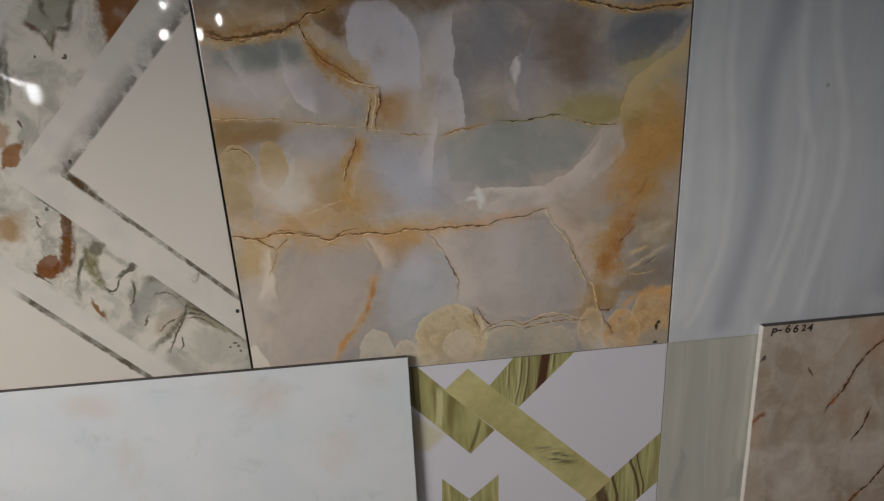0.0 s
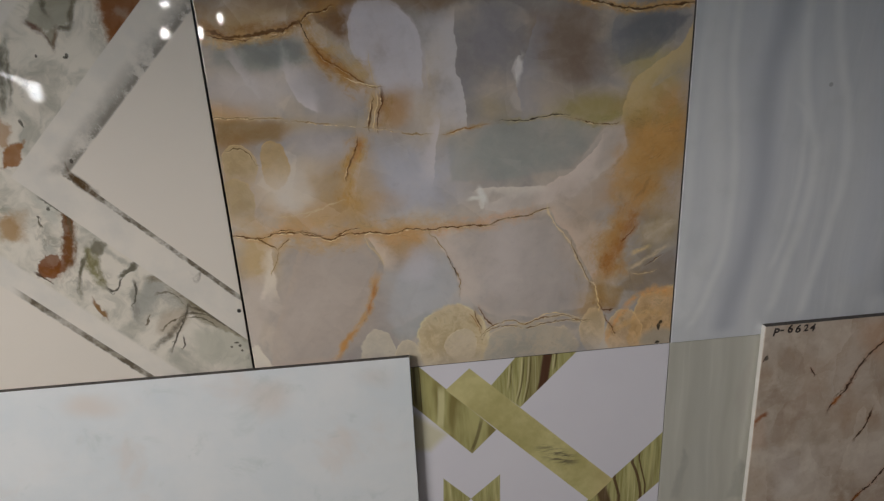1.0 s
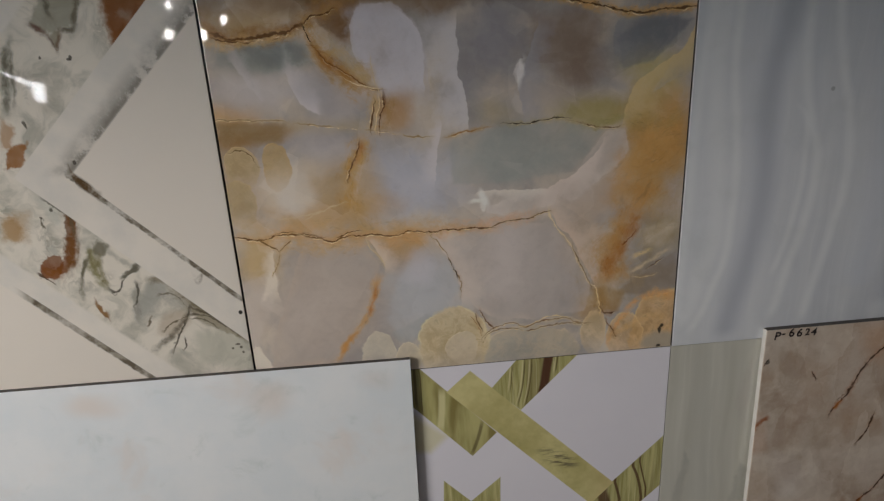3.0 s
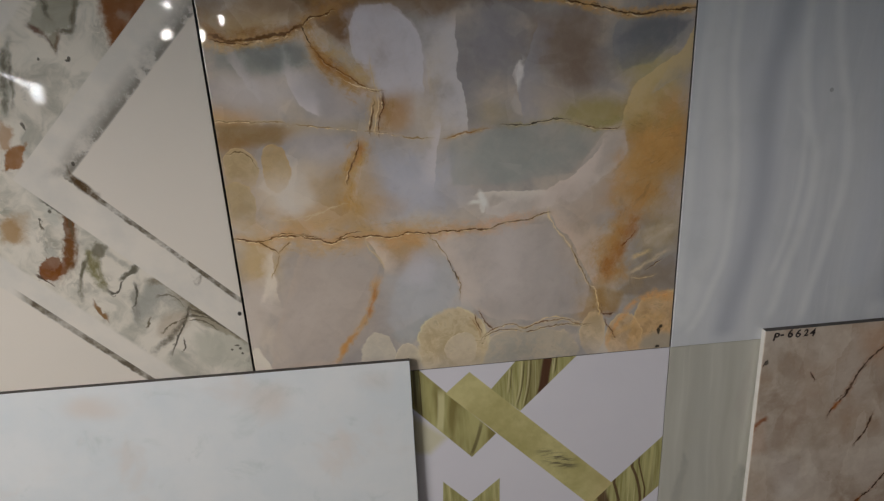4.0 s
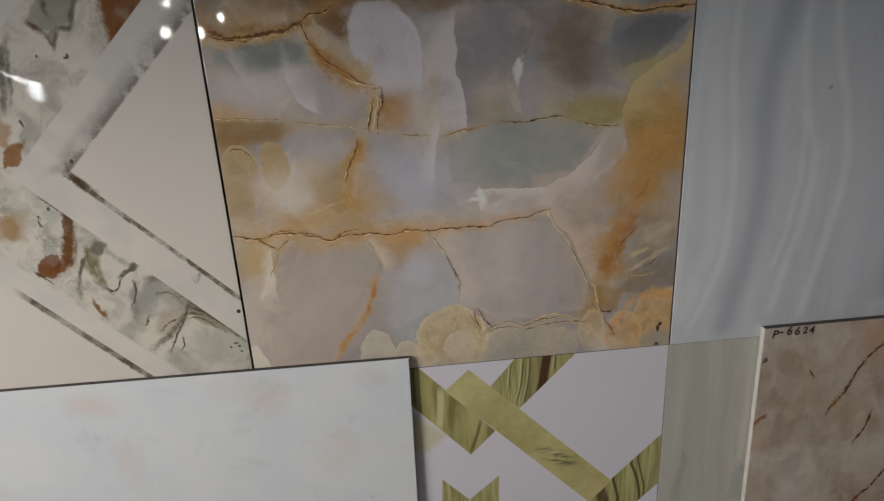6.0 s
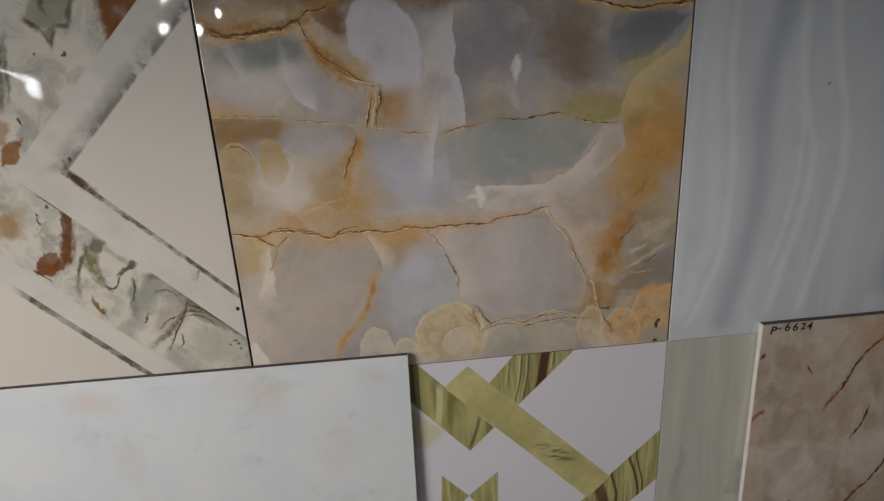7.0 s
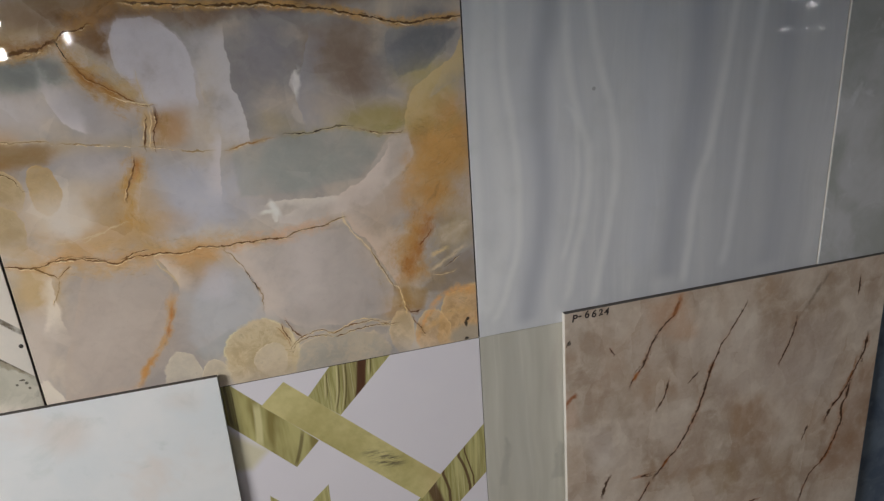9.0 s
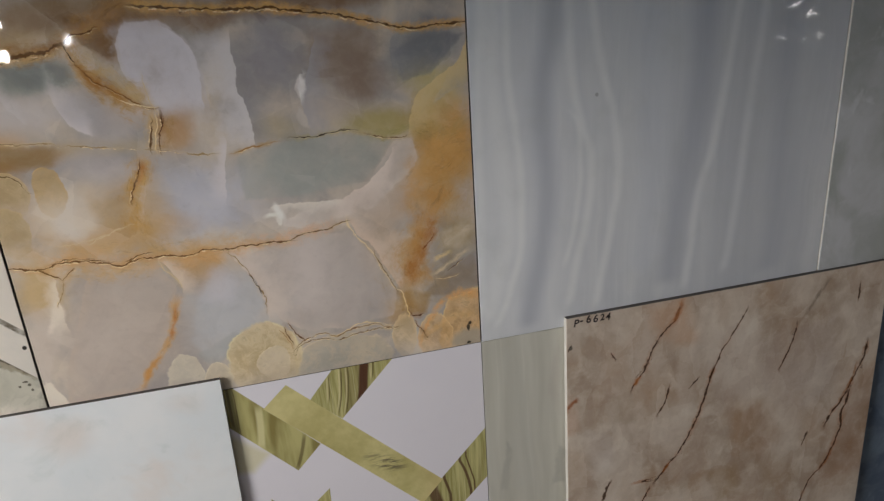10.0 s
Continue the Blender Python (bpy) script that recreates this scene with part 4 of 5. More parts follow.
def green_print():
    p = Paint("green_band_glaze")
    base = p.mix(p.noise(p.P, 80, 4.0), (0.841, 0.799, 0.850), (0.768, 0.728, 0.799))
    wavy = p.warped(p.P, 90, 2.5, 3.0, seed=1.0)
    grain = p.noise(p.stretched(wavy, 1.0, 0.06), 7, 4.0, 0.6)
    hot = p.noise(p.stretched(wavy, 1.0, 0.05), 22, 3.0, 0.6, seed=4.0)
    stone = p.mix(p.smooth(grain, 0.3, 0.7), (0.284, 0.258, 0.052), (0.583, 0.535, 0.188))
    stone = p.mix(p.mul(p.smooth(grain, 0.36, 0.28), 0.5), stone, (0.10, 0.075, 0.03))
    flatter = p.mix(p.smooth(p.noise(p.stretched(wavy, 0.4, 0.4, 40), 22, 4.0, 0.6), 0.3, 0.7), (0.483, 0.419, 0.116), (0.681, 0.602, 0.218))
    lines = p.noise(p.stretched(wavy, 1.0, 0.03), 5, 3.0, 0.5, seed=9.0)
    stone = p.mix(p.smooth(lines, 0.6, 0.7, 0.0, 0.75), stone, (0.749, 0.675, 0.324))
    stone = p.mix(p.smooth(hot, 0.56, 0.66, 0.0, 0.35), stone, (0.17, 0.11, 0.04))
    worn = p.noise(p.stretched(wavy, 0.5, 0.5, 30), 40, 5.0, 0.65, 0.3, seed=12.0)
    flatter = p.mix(p.smooth(worn, 0.5, 0.68, 0.0, 0.5), flatter, (0.312, 0.259, 0.083))
    c = base
    left = p.quad(p.P, [(215, 1214), (337, 1081), (299, 1043), (210, 1143)])
    c = p.mix(left, c, p.mix(p.smooth(p.noise(p.stretched(wavy, 1, 0.2), 26, 3.0, seed=2.0), 0.35, 0.65), (0.263, 0.214, 0.041), (0.535, 0.489, 0.156)))
    d, ends, run = p.line(wavy, [(257, 1162), (256, 1138), (254, 1114), (252, 1093)], "z")
    c = p.mix(p.mul(p.smooth(p.math("ABSOLUTE", d), 7.0, 3.0), ends, left, 0.8), c, (0.749, 0.693, 0.312))
    for pts, w in (([(219, 1212), (219, 1166), (221, 1133)], 3.0), ([(226, 1198), (227, 1156), (227, 1122)], 1.4), ([(315, 1102), (307, 1068), (298, 1046)], 4.0)):
        d, ends, run = p.line(wavy, pts, "z")
        c = p.mix(p.mul(p.smooth(p.math("ABSOLUTE", d), w, 0.3 * w), left, ends, 0.7), c, (0.11, 0.075, 0.022))
    pale = p.quad(p.P, [(209, 1129), (263, 1083), (236, 1057), (204, 1061)], 8.0)
    c = p.mix(p.mul(pale, 0.6), c, (0.657, 0.590, 0.202))
    up = p.quad(p.P, [(330, 1157), (369, 1202), (461, 1203), (374, 1116)])
    c = p.mix(up, c, stone)
    d, ends, run = p.line(wavy, [(416, 1206), (413, 1187), (410, 1163), (404, 1135)], "z")
    c = p.mix(p.mul(p.smooth(p.math("ABSOLUTE", d), 9.0, 5.0), up, 0.95), c, (0.09, 0.025, 0.008))
    for pts, w in (([(381, 1200), (377, 1162), (370, 1128)], 1.6), ([(391, 1201), (387, 1157), (380, 1123)], 1.1), ([(363, 1192), (358, 1150)], 1.0), ([(429, 1203), (426, 1176)], 1.4)):
        d, ends, run = p.line(wavy, pts, "z")
        c = p.mix(p.mul(p.smooth(p.math("ABSOLUTE", d), w, 0.3 * w), up, ends, 0.75), c, (0.10, 0.06, 0.02))
        c = p.mix(p.mul(p.smooth(p.math("ABSOLUTE", p.math("ADD", d, 3.0)), 1.4, 0.4), up, ends, 0.5), c, (0.847, 0.749, 0.385))
    right = p.quad(p.P, [(613, 1059), (619, 970), (550, 905), (474, 923)])
    c = p.mix(right, c, stone)
    for a, w in (([(503, 949), (514, 912)], 12.0), ([(524, 966), (533, 932)], 3.0), ([(553, 993), (564, 961), (569, 933)], 3.0), ([(564, 999), (576, 948)], 1.6)):
        d, ends, run = p.line(wavy, a, "z")
        c = p.mix(p.mul(p.smooth(p.math("ABSOLUTE", d), w, 0.5 * w), right, 0.85), c, (0.10, 0.035, 0.012))
    bar = p.quad(p.P, [(264, 1158), (300, 1190), (522, 966), (486, 929)])
    c = p.mix(bar, c, flatter)
    tipx, tipz = p.xz(p.P)
    c = p.mix(p.mul(bar, p.smooth(tipx, 330.0, 250.0), 0.45), c, (0.749, 0.657, 0.269))
    c = p.mix(p.mul(bar, p.smooth(tipx, 470.0, 520.0), 0.4), c, (0.711, 0.541, 0.211))
    ink = p.mul(p.spot(wavy, 432, 1023, 36.0, 13.0, -30, 0.6), p.smooth(p.noise(p.stretched(wavy, 0.15, 1.0, 35), 7, 4.0, 0.7, seed=6.0), 0.46, 0.6), bar)
    c = p.mix(p.mul(ink, 0.9), c, (0.12, 0.10, 0.06))
    for tri in ([(253, 1003), (294, 959), (248, 905)], [(341, 999), (294, 959), (339, 892)]):
        c = p.mix(p.quad(p.P, tri), c, stone)
    tint = p.node("ShaderNodeHueSaturation", 0.497, 0.86, 1.02, 1.0, c)
    return p.done(tint.outputs[0])


def grey_print():
    p = Paint("grey_wave_glaze")
    wavy = p.warped(p.P, 260, 40, 2.0, seed=1.0)
    fold = p.noise(p.stretched(wavy, 1.0, 0.10), 60, 4.0, 0.55)
    c = p.mix(p.smooth(fold, 0.3, 0.7), (0.551, 0.570, 0.619), (0.671, 0.681, 0.703))

    def streak(pts, half, colour, strength):
        nonlocal c
        d, ends, run = p.line(p.warped(p.P, 60, 2.5, 2.0, seed=half), pts, "z")
        c = p.mix(p.mul(p.smooth(p.math("ABSOLUTE", d), 1.25 * half, 0.0), ends, 0.92 * strength), c, colour)

    hair = p.noise(p.stretched(wavy, 1.0, 0.035), 10, 4.0, 0.6, seed=8.0)
    c = p.mix(p.smooth(hair, 0.52, 0.72, 0.0, 0.14), c, (0.850, 0.850, 0.850))
    c = p.mix(p.smooth(hair, 0.48, 0.28, 0.0, 0.12), c, (0.405, 0.421, 0.470))
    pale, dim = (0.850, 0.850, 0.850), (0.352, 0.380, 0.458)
    # wide streaks, pale left and dark right: print tone with the daylight falloff painted in
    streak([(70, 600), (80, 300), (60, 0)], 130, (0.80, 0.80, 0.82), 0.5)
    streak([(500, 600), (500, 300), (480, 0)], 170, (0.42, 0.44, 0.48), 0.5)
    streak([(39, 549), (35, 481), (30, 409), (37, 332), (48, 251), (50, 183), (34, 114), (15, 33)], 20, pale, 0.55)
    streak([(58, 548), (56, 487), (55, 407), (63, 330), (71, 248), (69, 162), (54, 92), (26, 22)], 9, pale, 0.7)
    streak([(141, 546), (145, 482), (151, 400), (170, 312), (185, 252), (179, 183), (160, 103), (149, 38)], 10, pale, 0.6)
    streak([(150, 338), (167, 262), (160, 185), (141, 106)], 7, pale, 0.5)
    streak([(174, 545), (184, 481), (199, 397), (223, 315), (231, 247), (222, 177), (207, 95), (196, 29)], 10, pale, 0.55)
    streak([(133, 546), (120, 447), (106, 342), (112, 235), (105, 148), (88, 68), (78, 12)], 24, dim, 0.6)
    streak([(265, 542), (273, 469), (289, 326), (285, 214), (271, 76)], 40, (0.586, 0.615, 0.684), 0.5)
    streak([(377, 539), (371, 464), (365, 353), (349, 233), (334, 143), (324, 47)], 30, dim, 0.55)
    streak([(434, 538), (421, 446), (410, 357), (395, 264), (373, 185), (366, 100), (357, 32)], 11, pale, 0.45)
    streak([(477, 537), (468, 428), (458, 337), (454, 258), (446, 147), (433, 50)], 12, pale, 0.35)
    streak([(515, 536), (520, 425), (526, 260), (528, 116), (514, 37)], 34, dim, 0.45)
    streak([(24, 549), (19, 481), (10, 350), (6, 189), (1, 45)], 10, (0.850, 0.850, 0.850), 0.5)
    c = p.mix(p.mul(p.spot(p.P, 192, 359, 3.0, 3.0, 0, 0.3), 0.4), c, (0.1, 0.1, 0.1))
    soft = p.noise(p.warped(p.P, 80, 20), 70, 4.0, 0.6, seed=5.0)
    c = p.mix(p.smooth(soft, 0.45, 0.75, 0.0, 0.16), c, (0.42, 0.45, 0.42))
    tint = p.node("ShaderNodeHueSaturation", 0.5, 0.85, 1.04, 1.0, c)
    return p.done(tint.outputs[0])


def beige_folds(s):
    """Wide shallow folds of tone."""
    s.field([(22, 917), (35, 1012), (46, 990), (36, 915)], (0.42, 0.405, 0.34), 0.70, 4)
    s.field([(34, 1173), (64, 1197), (88, 908), (46, 914)], (0.60, 0.585, 0.50), 0.50, 6)
    s.field([(119, 904), (130, 979), (143, 967), (141, 901)], (0.40, 0.39, 0.33), 0.60, 5)
    s.field([(109, 1087), (129, 1182), (136, 1163), (132, 1043)], (0.56, 0.50, 0.42), 0.50, 6)


def beige_print():
    p = Paint("beige_wave_glaze")
    wavy = p.warped(p.P, 240, 16, 2.0, seed=3.0)
    fold = p.noise(p.stretched(wavy, 1.0, 0.08), 26, 3.0, 0.5, seed=2.0)
    c = p.mix(p.smooth(fold, 0.3, 0.7), (0.570, 0.544, 0.438), (0.673, 0.644, 0.535))
    thin = p.noise(p.stretched(wavy, 1.0, 0.03), 9, 3.0, 0.5, seed=6.0)
    c = p.mix(p.smooth(thin, 0.58, 0.72, 0.0, 0.22), c, (0.816, 0.773, 0.654))
    stone = Stone(p, c)
    beige_folds(stone)
    tint = p.node("ShaderNodeHueSaturation", 0.5, 0.72, 0.95, 1.0, stone.end())
    return p.done(tint.outputs[0])


def white_print():
    p = Paint("pale_cloud_glaze")
    soft = p.warped(p.P, 90, 25, 3.0, seed=1.0)
    a = p.noise(soft, 110, 5.0, 0.55)
    c = p.mix(p.smooth(a, 0.32, 0.68), (0.80, 0.83, 0.85), (0.88, 0.88, 0.88))
    b = p.noise(soft, 130, 4.0, 0.6, 0.4, seed=4.0)
    c = p.mix(p.smooth(b, 0.55, 0.75, 0.0, 0.45), c, (0.82, 0.70, 0.62))
    g = p.noise(soft, 60, 5.0, 0.6, 0.8, seed=8.0)
    c = p.mix(p.smooth(g, 0.56, 0.72, 0.0, 0.4), c, (0.60, 0.66, 0.64))
    for x, z, rx, rz, k in ((-224, -6, 36.0, 21.0, 0.5), (11, -19, 31.0, 32.0, 0.45), (166, -6, 26.0, 18.0, 0.25)):
        c = p.mix(p.mul(p.spot(soft, x + 386 , z + 1200, rx, rz, 0, 0.9), k), c, (0.80, 0.66, 0.56))
    return p.done(c, 0.03)


def rose_stains(s):
    """Clouds, stains and rusty cracks of the rose marble."""
    for size, k in ((70, 0.22), (26, 0.12)):
        p = s.turn()
        tone, rim = p.shards(p.warped(p.stretched(s.mid, 1.0, 0.6, -30), 30, 14, 4.0, seed=70.0), size)
        s.over(p.smooth(tone, 0.5, 0.95, 0.0, k), (0.80, 0.70, 0.60))
        s.over(p.smooth(tone, 0.5, 0.05, 0.0, k), (0.40, 0.26, 0.18))
    s.field([(145, 1210), (213, 1216), (247, 1134), (203, 1130), (157, 1167)], (0.62, 0.37, 0.23), 0.44, 14)
    s.field([(330, 982), (402, 989), (444, 906), (391, 868), (330, 921)], (0.38, 0.21, 0.11), 0.44, 16)
    s.field([(280, 860), (342, 862), (362, 786), (311, 787)], (0.37, 0.24, 0.12), 0.44, 12)
    s.field([(82, 1061), (119, 1064), (127, 1000), (89, 1010)], (0.36, 0.27, 0.19), 0.41, 10)
    s.field([(35, 1006), (84, 982), (91, 911), (47, 911)], (0.72, 0.65, 0.60), 0.48, 12)
    s.field([(573, 963), (645, 1009), (670, 769), (552, 760), (555, 826)], (0.35, 0.185, 0.11), 0.48, 14)
    s.field([(376, 1109), (533, 1124), (557, 978), (461, 927), (388, 1004)], (0.50, 0.42, 0.38), 0.44, 18)
    s.field([(247, 1134), (348, 1147), (374, 1019), (295, 966)], (0.50, 0.41, 0.36), 0.34, 18)
    s.field([(-6, 1081), (14, 1082), (23, 1009), (-4, 1004)], (0.56, 0.28, 0.16), 0.44, 8)
    s.field([(54, 1162), (105, 1152), (113, 1097), (70, 1101)], (0.46, 0.30, 0.20), 0.37, 10)
    s.field([(460, 1192), (519, 1204), (542, 1145), (481, 1134)], (0.40, 0.30, 0.22), 0.34, 12)
    s.field([(179, 971), (271, 972), (292, 869), (209, 854)], (0.48, 0.36, 0.29), 0.34, 16)
    s.field([(391, 868), (470, 861), (493, 789), (414, 784)], (0.36, 0.24, 0.14), 0.37, 14)
    s.vein([(210, 1204), (199, 1180), (184, 1167), (164, 1145), (151, 1119), (142, 1097), (129, 1081), (118, 1064)], "z", 2.2, (0.045, 0.02, 0.012), (0.44, 0.14, 0.04), 9, 0.5, gaps=0.28, light=0.0)
    s.vein([(345, 1175), (335, 1161), (322, 1141), (310, 1122), (297, 1105), (285, 1077), (278, 1060)], "z", 1.4, (0.045, 0.02, 0.012), (0.44, 0.14, 0.04), 6, 0.3, gaps=0.32, light=0.0)
    s.vein([(283, 1075), (278, 1060), (269, 1030), (258, 993), (246, 966), (236, 945), (220, 919), (200, 900), (186, 883), (170, 865)], "z", 2.5, (0.045, 0.02, 0.012), (0.44, 0.14, 0.04), 8, 0.55, gaps=0.22, light=0.0)
    s.vein([(194, 1057), (185, 1027), (171, 1005)], "z", 1.6, (0.045, 0.02, 0.012), (0.44, 0.14, 0.04), 5, 0.3, gaps=0.25, light=0.0)
    s.vein([(452, 1126), (449, 1101), (440, 1080), (424, 1043)], "z", 2.2, (0.045, 0.02, 0.012), (0.44, 0.14, 0.04), 7, 0.5, gaps=0.26, light=0.0)
    s.vein([(622, 1061), (616, 1021), (604, 999), (592, 971), (576, 943), (554, 917), (543, 894)], "z", 3.2, (0.045, 0.02, 0.012), (0.44, 0.14, 0.04), 10, 0.6, gaps=0.22, light=0.0)
    s.vein([(593, 964), (589, 934), (581, 917), (583, 891), (575, 854), (562, 824), (546, 795)], "z", 2.8, (0.045, 0.02, 0.012), (0.44, 0.14, 0.04), 10, 0.6, gaps=0.24, light=0.0)
    s.vein([(549, 799), (522, 775), (510, 744), (503, 720)], "z", 2.0, (0.045, 0.02, 0.012), (0.44, 0.14, 0.04), 7, 0.5, gaps=0.25, light=0.0)
    s.vein([(82, 892), (73, 876), (67, 854)], "z", 2.5, (0.045, 0.02, 0.012), (0.44, 0.14, 0.04), 6, 0.4, gaps=0.22, light=0.0)
    s.vein([(161, 857), (140, 821)], "z", 1.9, (0.045, 0.02, 0.012), (0.44, 0.14, 0.04), 6, 0.4, gaps=0.25, light=0.0)
    s.vein([(186, 879), (167, 871), (147, 874)], "z", 1.7, (0.045, 0.02, 0.012), (0.44, 0.14, 0.04), 6, 0.5, gaps=0.3, light=0.0)
    s.vein([(398, 754), (376, 747)], "z", 2.2, (0.045, 0.02, 0.012), (0.44, 0.14, 0.04), 6, 0.5, gaps=0.25, light=0.0)
    s.vein([(81, 1142), (88, 1128)], "z", 1.7, (0.045, 0.02, 0.012), (0.44, 0.14, 0.04), 5, 0.5, gaps=0.2, light=0.0)
    s.vein([(2, 1160), (7, 1169)], "z", 1.7, (0.045, 0.02, 0.012), (0.44, 0.14, 0.04), 4, 0.2, gaps=0.2, light=0.0)
    s.vein([(586, 1182), (587, 1148)], "z", 1.9, (0.045, 0.02, 0.012), (0.44, 0.14, 0.04), 6, 0.3, gaps=0.3, light=0.0)
    s.vein([(252, 1062), (233, 1044)], "z", 1.3, (0.045, 0.02, 0.012), (0.44, 0.14, 0.04), 4, 0.2, gaps=0.35, light=0.0)
    s.vein([(505, 891), (493, 862)], "z", 2.3, (0.045, 0.02, 0.012), (0.44, 0.14, 0.04), 6, 0.3, gaps=0.35, light=0.0)
    s.band([(517, 1204), (500, 1185), (483, 1161), (470, 1145)], "z", 4, (0.26, 0.20, 0.16), 0.75, 0.35)
    s.band([(470, 1145), (455, 1125), (442, 1108)], "z", 3, (0.34, 0.24, 0.18), 0.60, 0.35)
    s.band([(211, 1216), (208, 1199), (197, 1177)], "z", 5, (0.50, 0.21, 0.10), 0.75, 0.35)
    s.band([(567, 836), (560, 814), (552, 800)], "z", 4, (0.30, 0.09, 0.02), 0.85, 0.35)
    s.band([(603, 1017), (594, 983), (575, 950)], "z", 3, (0.34, 0.12, 0.04), 0.70, 0.35)
    s.band([(-4, 1043), (6, 1059), (20, 1071)], "x", 4, (0.34, 0.11, 0.04), 0.90, 0.35)
    s.band([(135, 1087), (125, 1073)], "z", 4, (0.46, 0.17, 0.06), 0.80, 0.35)
    s.band([(199, 900), (186, 883)], "z", 3, (0.34, 0.12, 0.04), 0.80, 0.35)


def pink_print():
    p = Paint("rose_marble_glaze")
    soft = p.warped(p.warped(p.P, 120, 30, 3.0, seed=1.0), 36, 8, 3.0, seed=2.0)
    fine = p.warped(p.warped(p.P, 32, 6.0, 3.0, seed=3.0), 9, 4.2, 4.0, seed=4.0)
    drift = p.stretched(soft, 1.0, 0.55, -32)
    a = p.noise(drift, 80, 4.0, 0.5, 0.2)
    c = p.mix(p.smooth(a, 0.34, 0.66), (0.433, 0.335, 0.262), (0.675, 0.588, 0.507))
    b = p.noise(drift, 60, 4.0, 0.55, 0.25, seed=5.0)
    c = p.mix(p.smooth(b, 0.44, 0.8, 0.0, 0.6), c, (0.492, 0.329, 0.213))
    w = p.noise(soft, 42, 4.0, 0.55, 0.25, seed=6.0)
    c = p.mix(p.smooth(w, 0.44, 0.74, 0.0, 0.65), c, (0.789, 0.712, 0.622))

    stone = Stone(p, c)
    rose_stains(stone)
    c = stone.end()
    c = p.mix(p.mul(p.spot(fine, 8, 1166, 3.0, 5.0, 0, 0.3), 0.8), c, (0.04, 0.035, 0.03))
    speck = p.noise(fine, 7, 5.0, 0.7, 0.4, seed=51.0)
    c = p.mix(p.smooth(speck, 0.52, 0.7, 0.0, 0.13), c, (0.850, 0.750, 0.622))
    c = p.mix(p.smooth(speck, 0.48, 0.3, 0.0, 0.13), c, (0.252, 0.161, 0.111))
    tint = p.node("ShaderNodeHueSaturation", 0.502, 1.05, 0.98, 1.0, c)
    return p.done(tint.outputs[0])


def cloud_print(name, lo, hi, size):
    p = Paint(name)
    soft = p.warped(p.warped(p.P, 150, 40, 3.0, seed=1.0), 40, 8, 3.0, seed=2.0)
    a = p.noise(soft, size, 5.0, 0.55, 0.5)
    c = p.mix(p.smooth(a, 0.35, 0.65), lo, hi)
    b = p.noise(soft, size * 0.4, 5.0, 0.6, 0.8, seed=4.0)
    c = p.mix(p.smooth(b, 0.55, 0.72, 0.0, 0.5), c, tuple(1.3 * v for v in hi))
    return p.done(c)


def plain(name, colour, other, size, rough, metal=0.0, bump=0.0):
    p = Paint(name)
    a = p.noise(p.P, size, 5.0, 0.6)
    b = p.noise(p.P, size * 0.12, 3.0, 0.6, seed=2.0)
    c = p.mix(p.smooth(a, 0.3, 0.7), colour, other)
    c = p.mix(p.smooth(b, 0.55, 0.75, 0.0, 0.25), c, tuple(0.8 * v for v in colour))
    p.put(p.bsdf.inputs["Base Color"], c)
    p.bsdf.inputs["Roughness"].default_value, p.bsdf.inputs["Metallic"].default_value = rough, metal
    if bump:
        n = p.node("ShaderNodeBump")
        n.inputs["Strength"].default_value, n.inputs["Distance"].default_value = bump, 0.002
        p.put(n.inputs["Height"], b)
        p.put(p.bsdf.inputs["Normal"], n.outputs[0])
    return p.mat


def glow(name, colour, strength):
    m = bpy.data.materials.new(name)
    m.use_nodes = True
    b = m.node_tree.nodes["Principled BSDF"]
    b.inputs["Base Color"].default_value = flat(colour)
    b.inputs["Emission Color"].default_value = flat(colour)
    b.inputs["Emission Strength"].default_value = strength
    return m


BODY = plain("pale_ceramic_body", (0.66, 0.63, 0.58), (0.58, 0.55, 0.50), 30, 0.7, bump=0.3)
# dark colour that stands in for shade on top edges and in the joints
EDGE_SHADE = plain("dark_edge_dust", (0.11, 0.095, 0.085), (0.07, 0.06, 0.055), 20, 0.9)
PLASTER = plain("dusty_plaster", (0.34, 0.32, 0.30), (0.28, 0.26, 0.24), 400, 0.85, bump=0.3)
CEILING = plain("ceiling_paint", (0.25, 0.24, 0.23), (0.21, 0.20, 0.19), 500, 0.9)
FLOOR = plain("grey_floor_tile", (0.30, 0.28, 0.26), (0.23, 0.22, 0.20), 300, 0.35)
BLUE = plain("blue_board_paint", (0.0, 0.28, 0.66), (0.0, 0.23, 0.57), 120, 0.35)
BLACK = plain("dark_plastic", (0.03, 0.03, 0.03), (0.04, 0.04, 0.04), 60, 0.45)
WOOD = plain("dark_varnished_wood", (0.10, 0.055, 0.03), (0.07, 0.04, 0.02), 50, 0.4)
INK = plain("black_marker_ink", (0.018, 0.013, 0.014), (0.03, 0.02, 0.02), 6, 0.45)
SKYGLOW = glow("bright_daylight", (0.92, 0.96, 1.0), 22.0)
GLINT_TUBE = glow("tube_light", (1.0, 0.97, 0.95), 12.0)
BULB = glow("bulb_light", (1.0, 0.97, 0.92), 60.0)


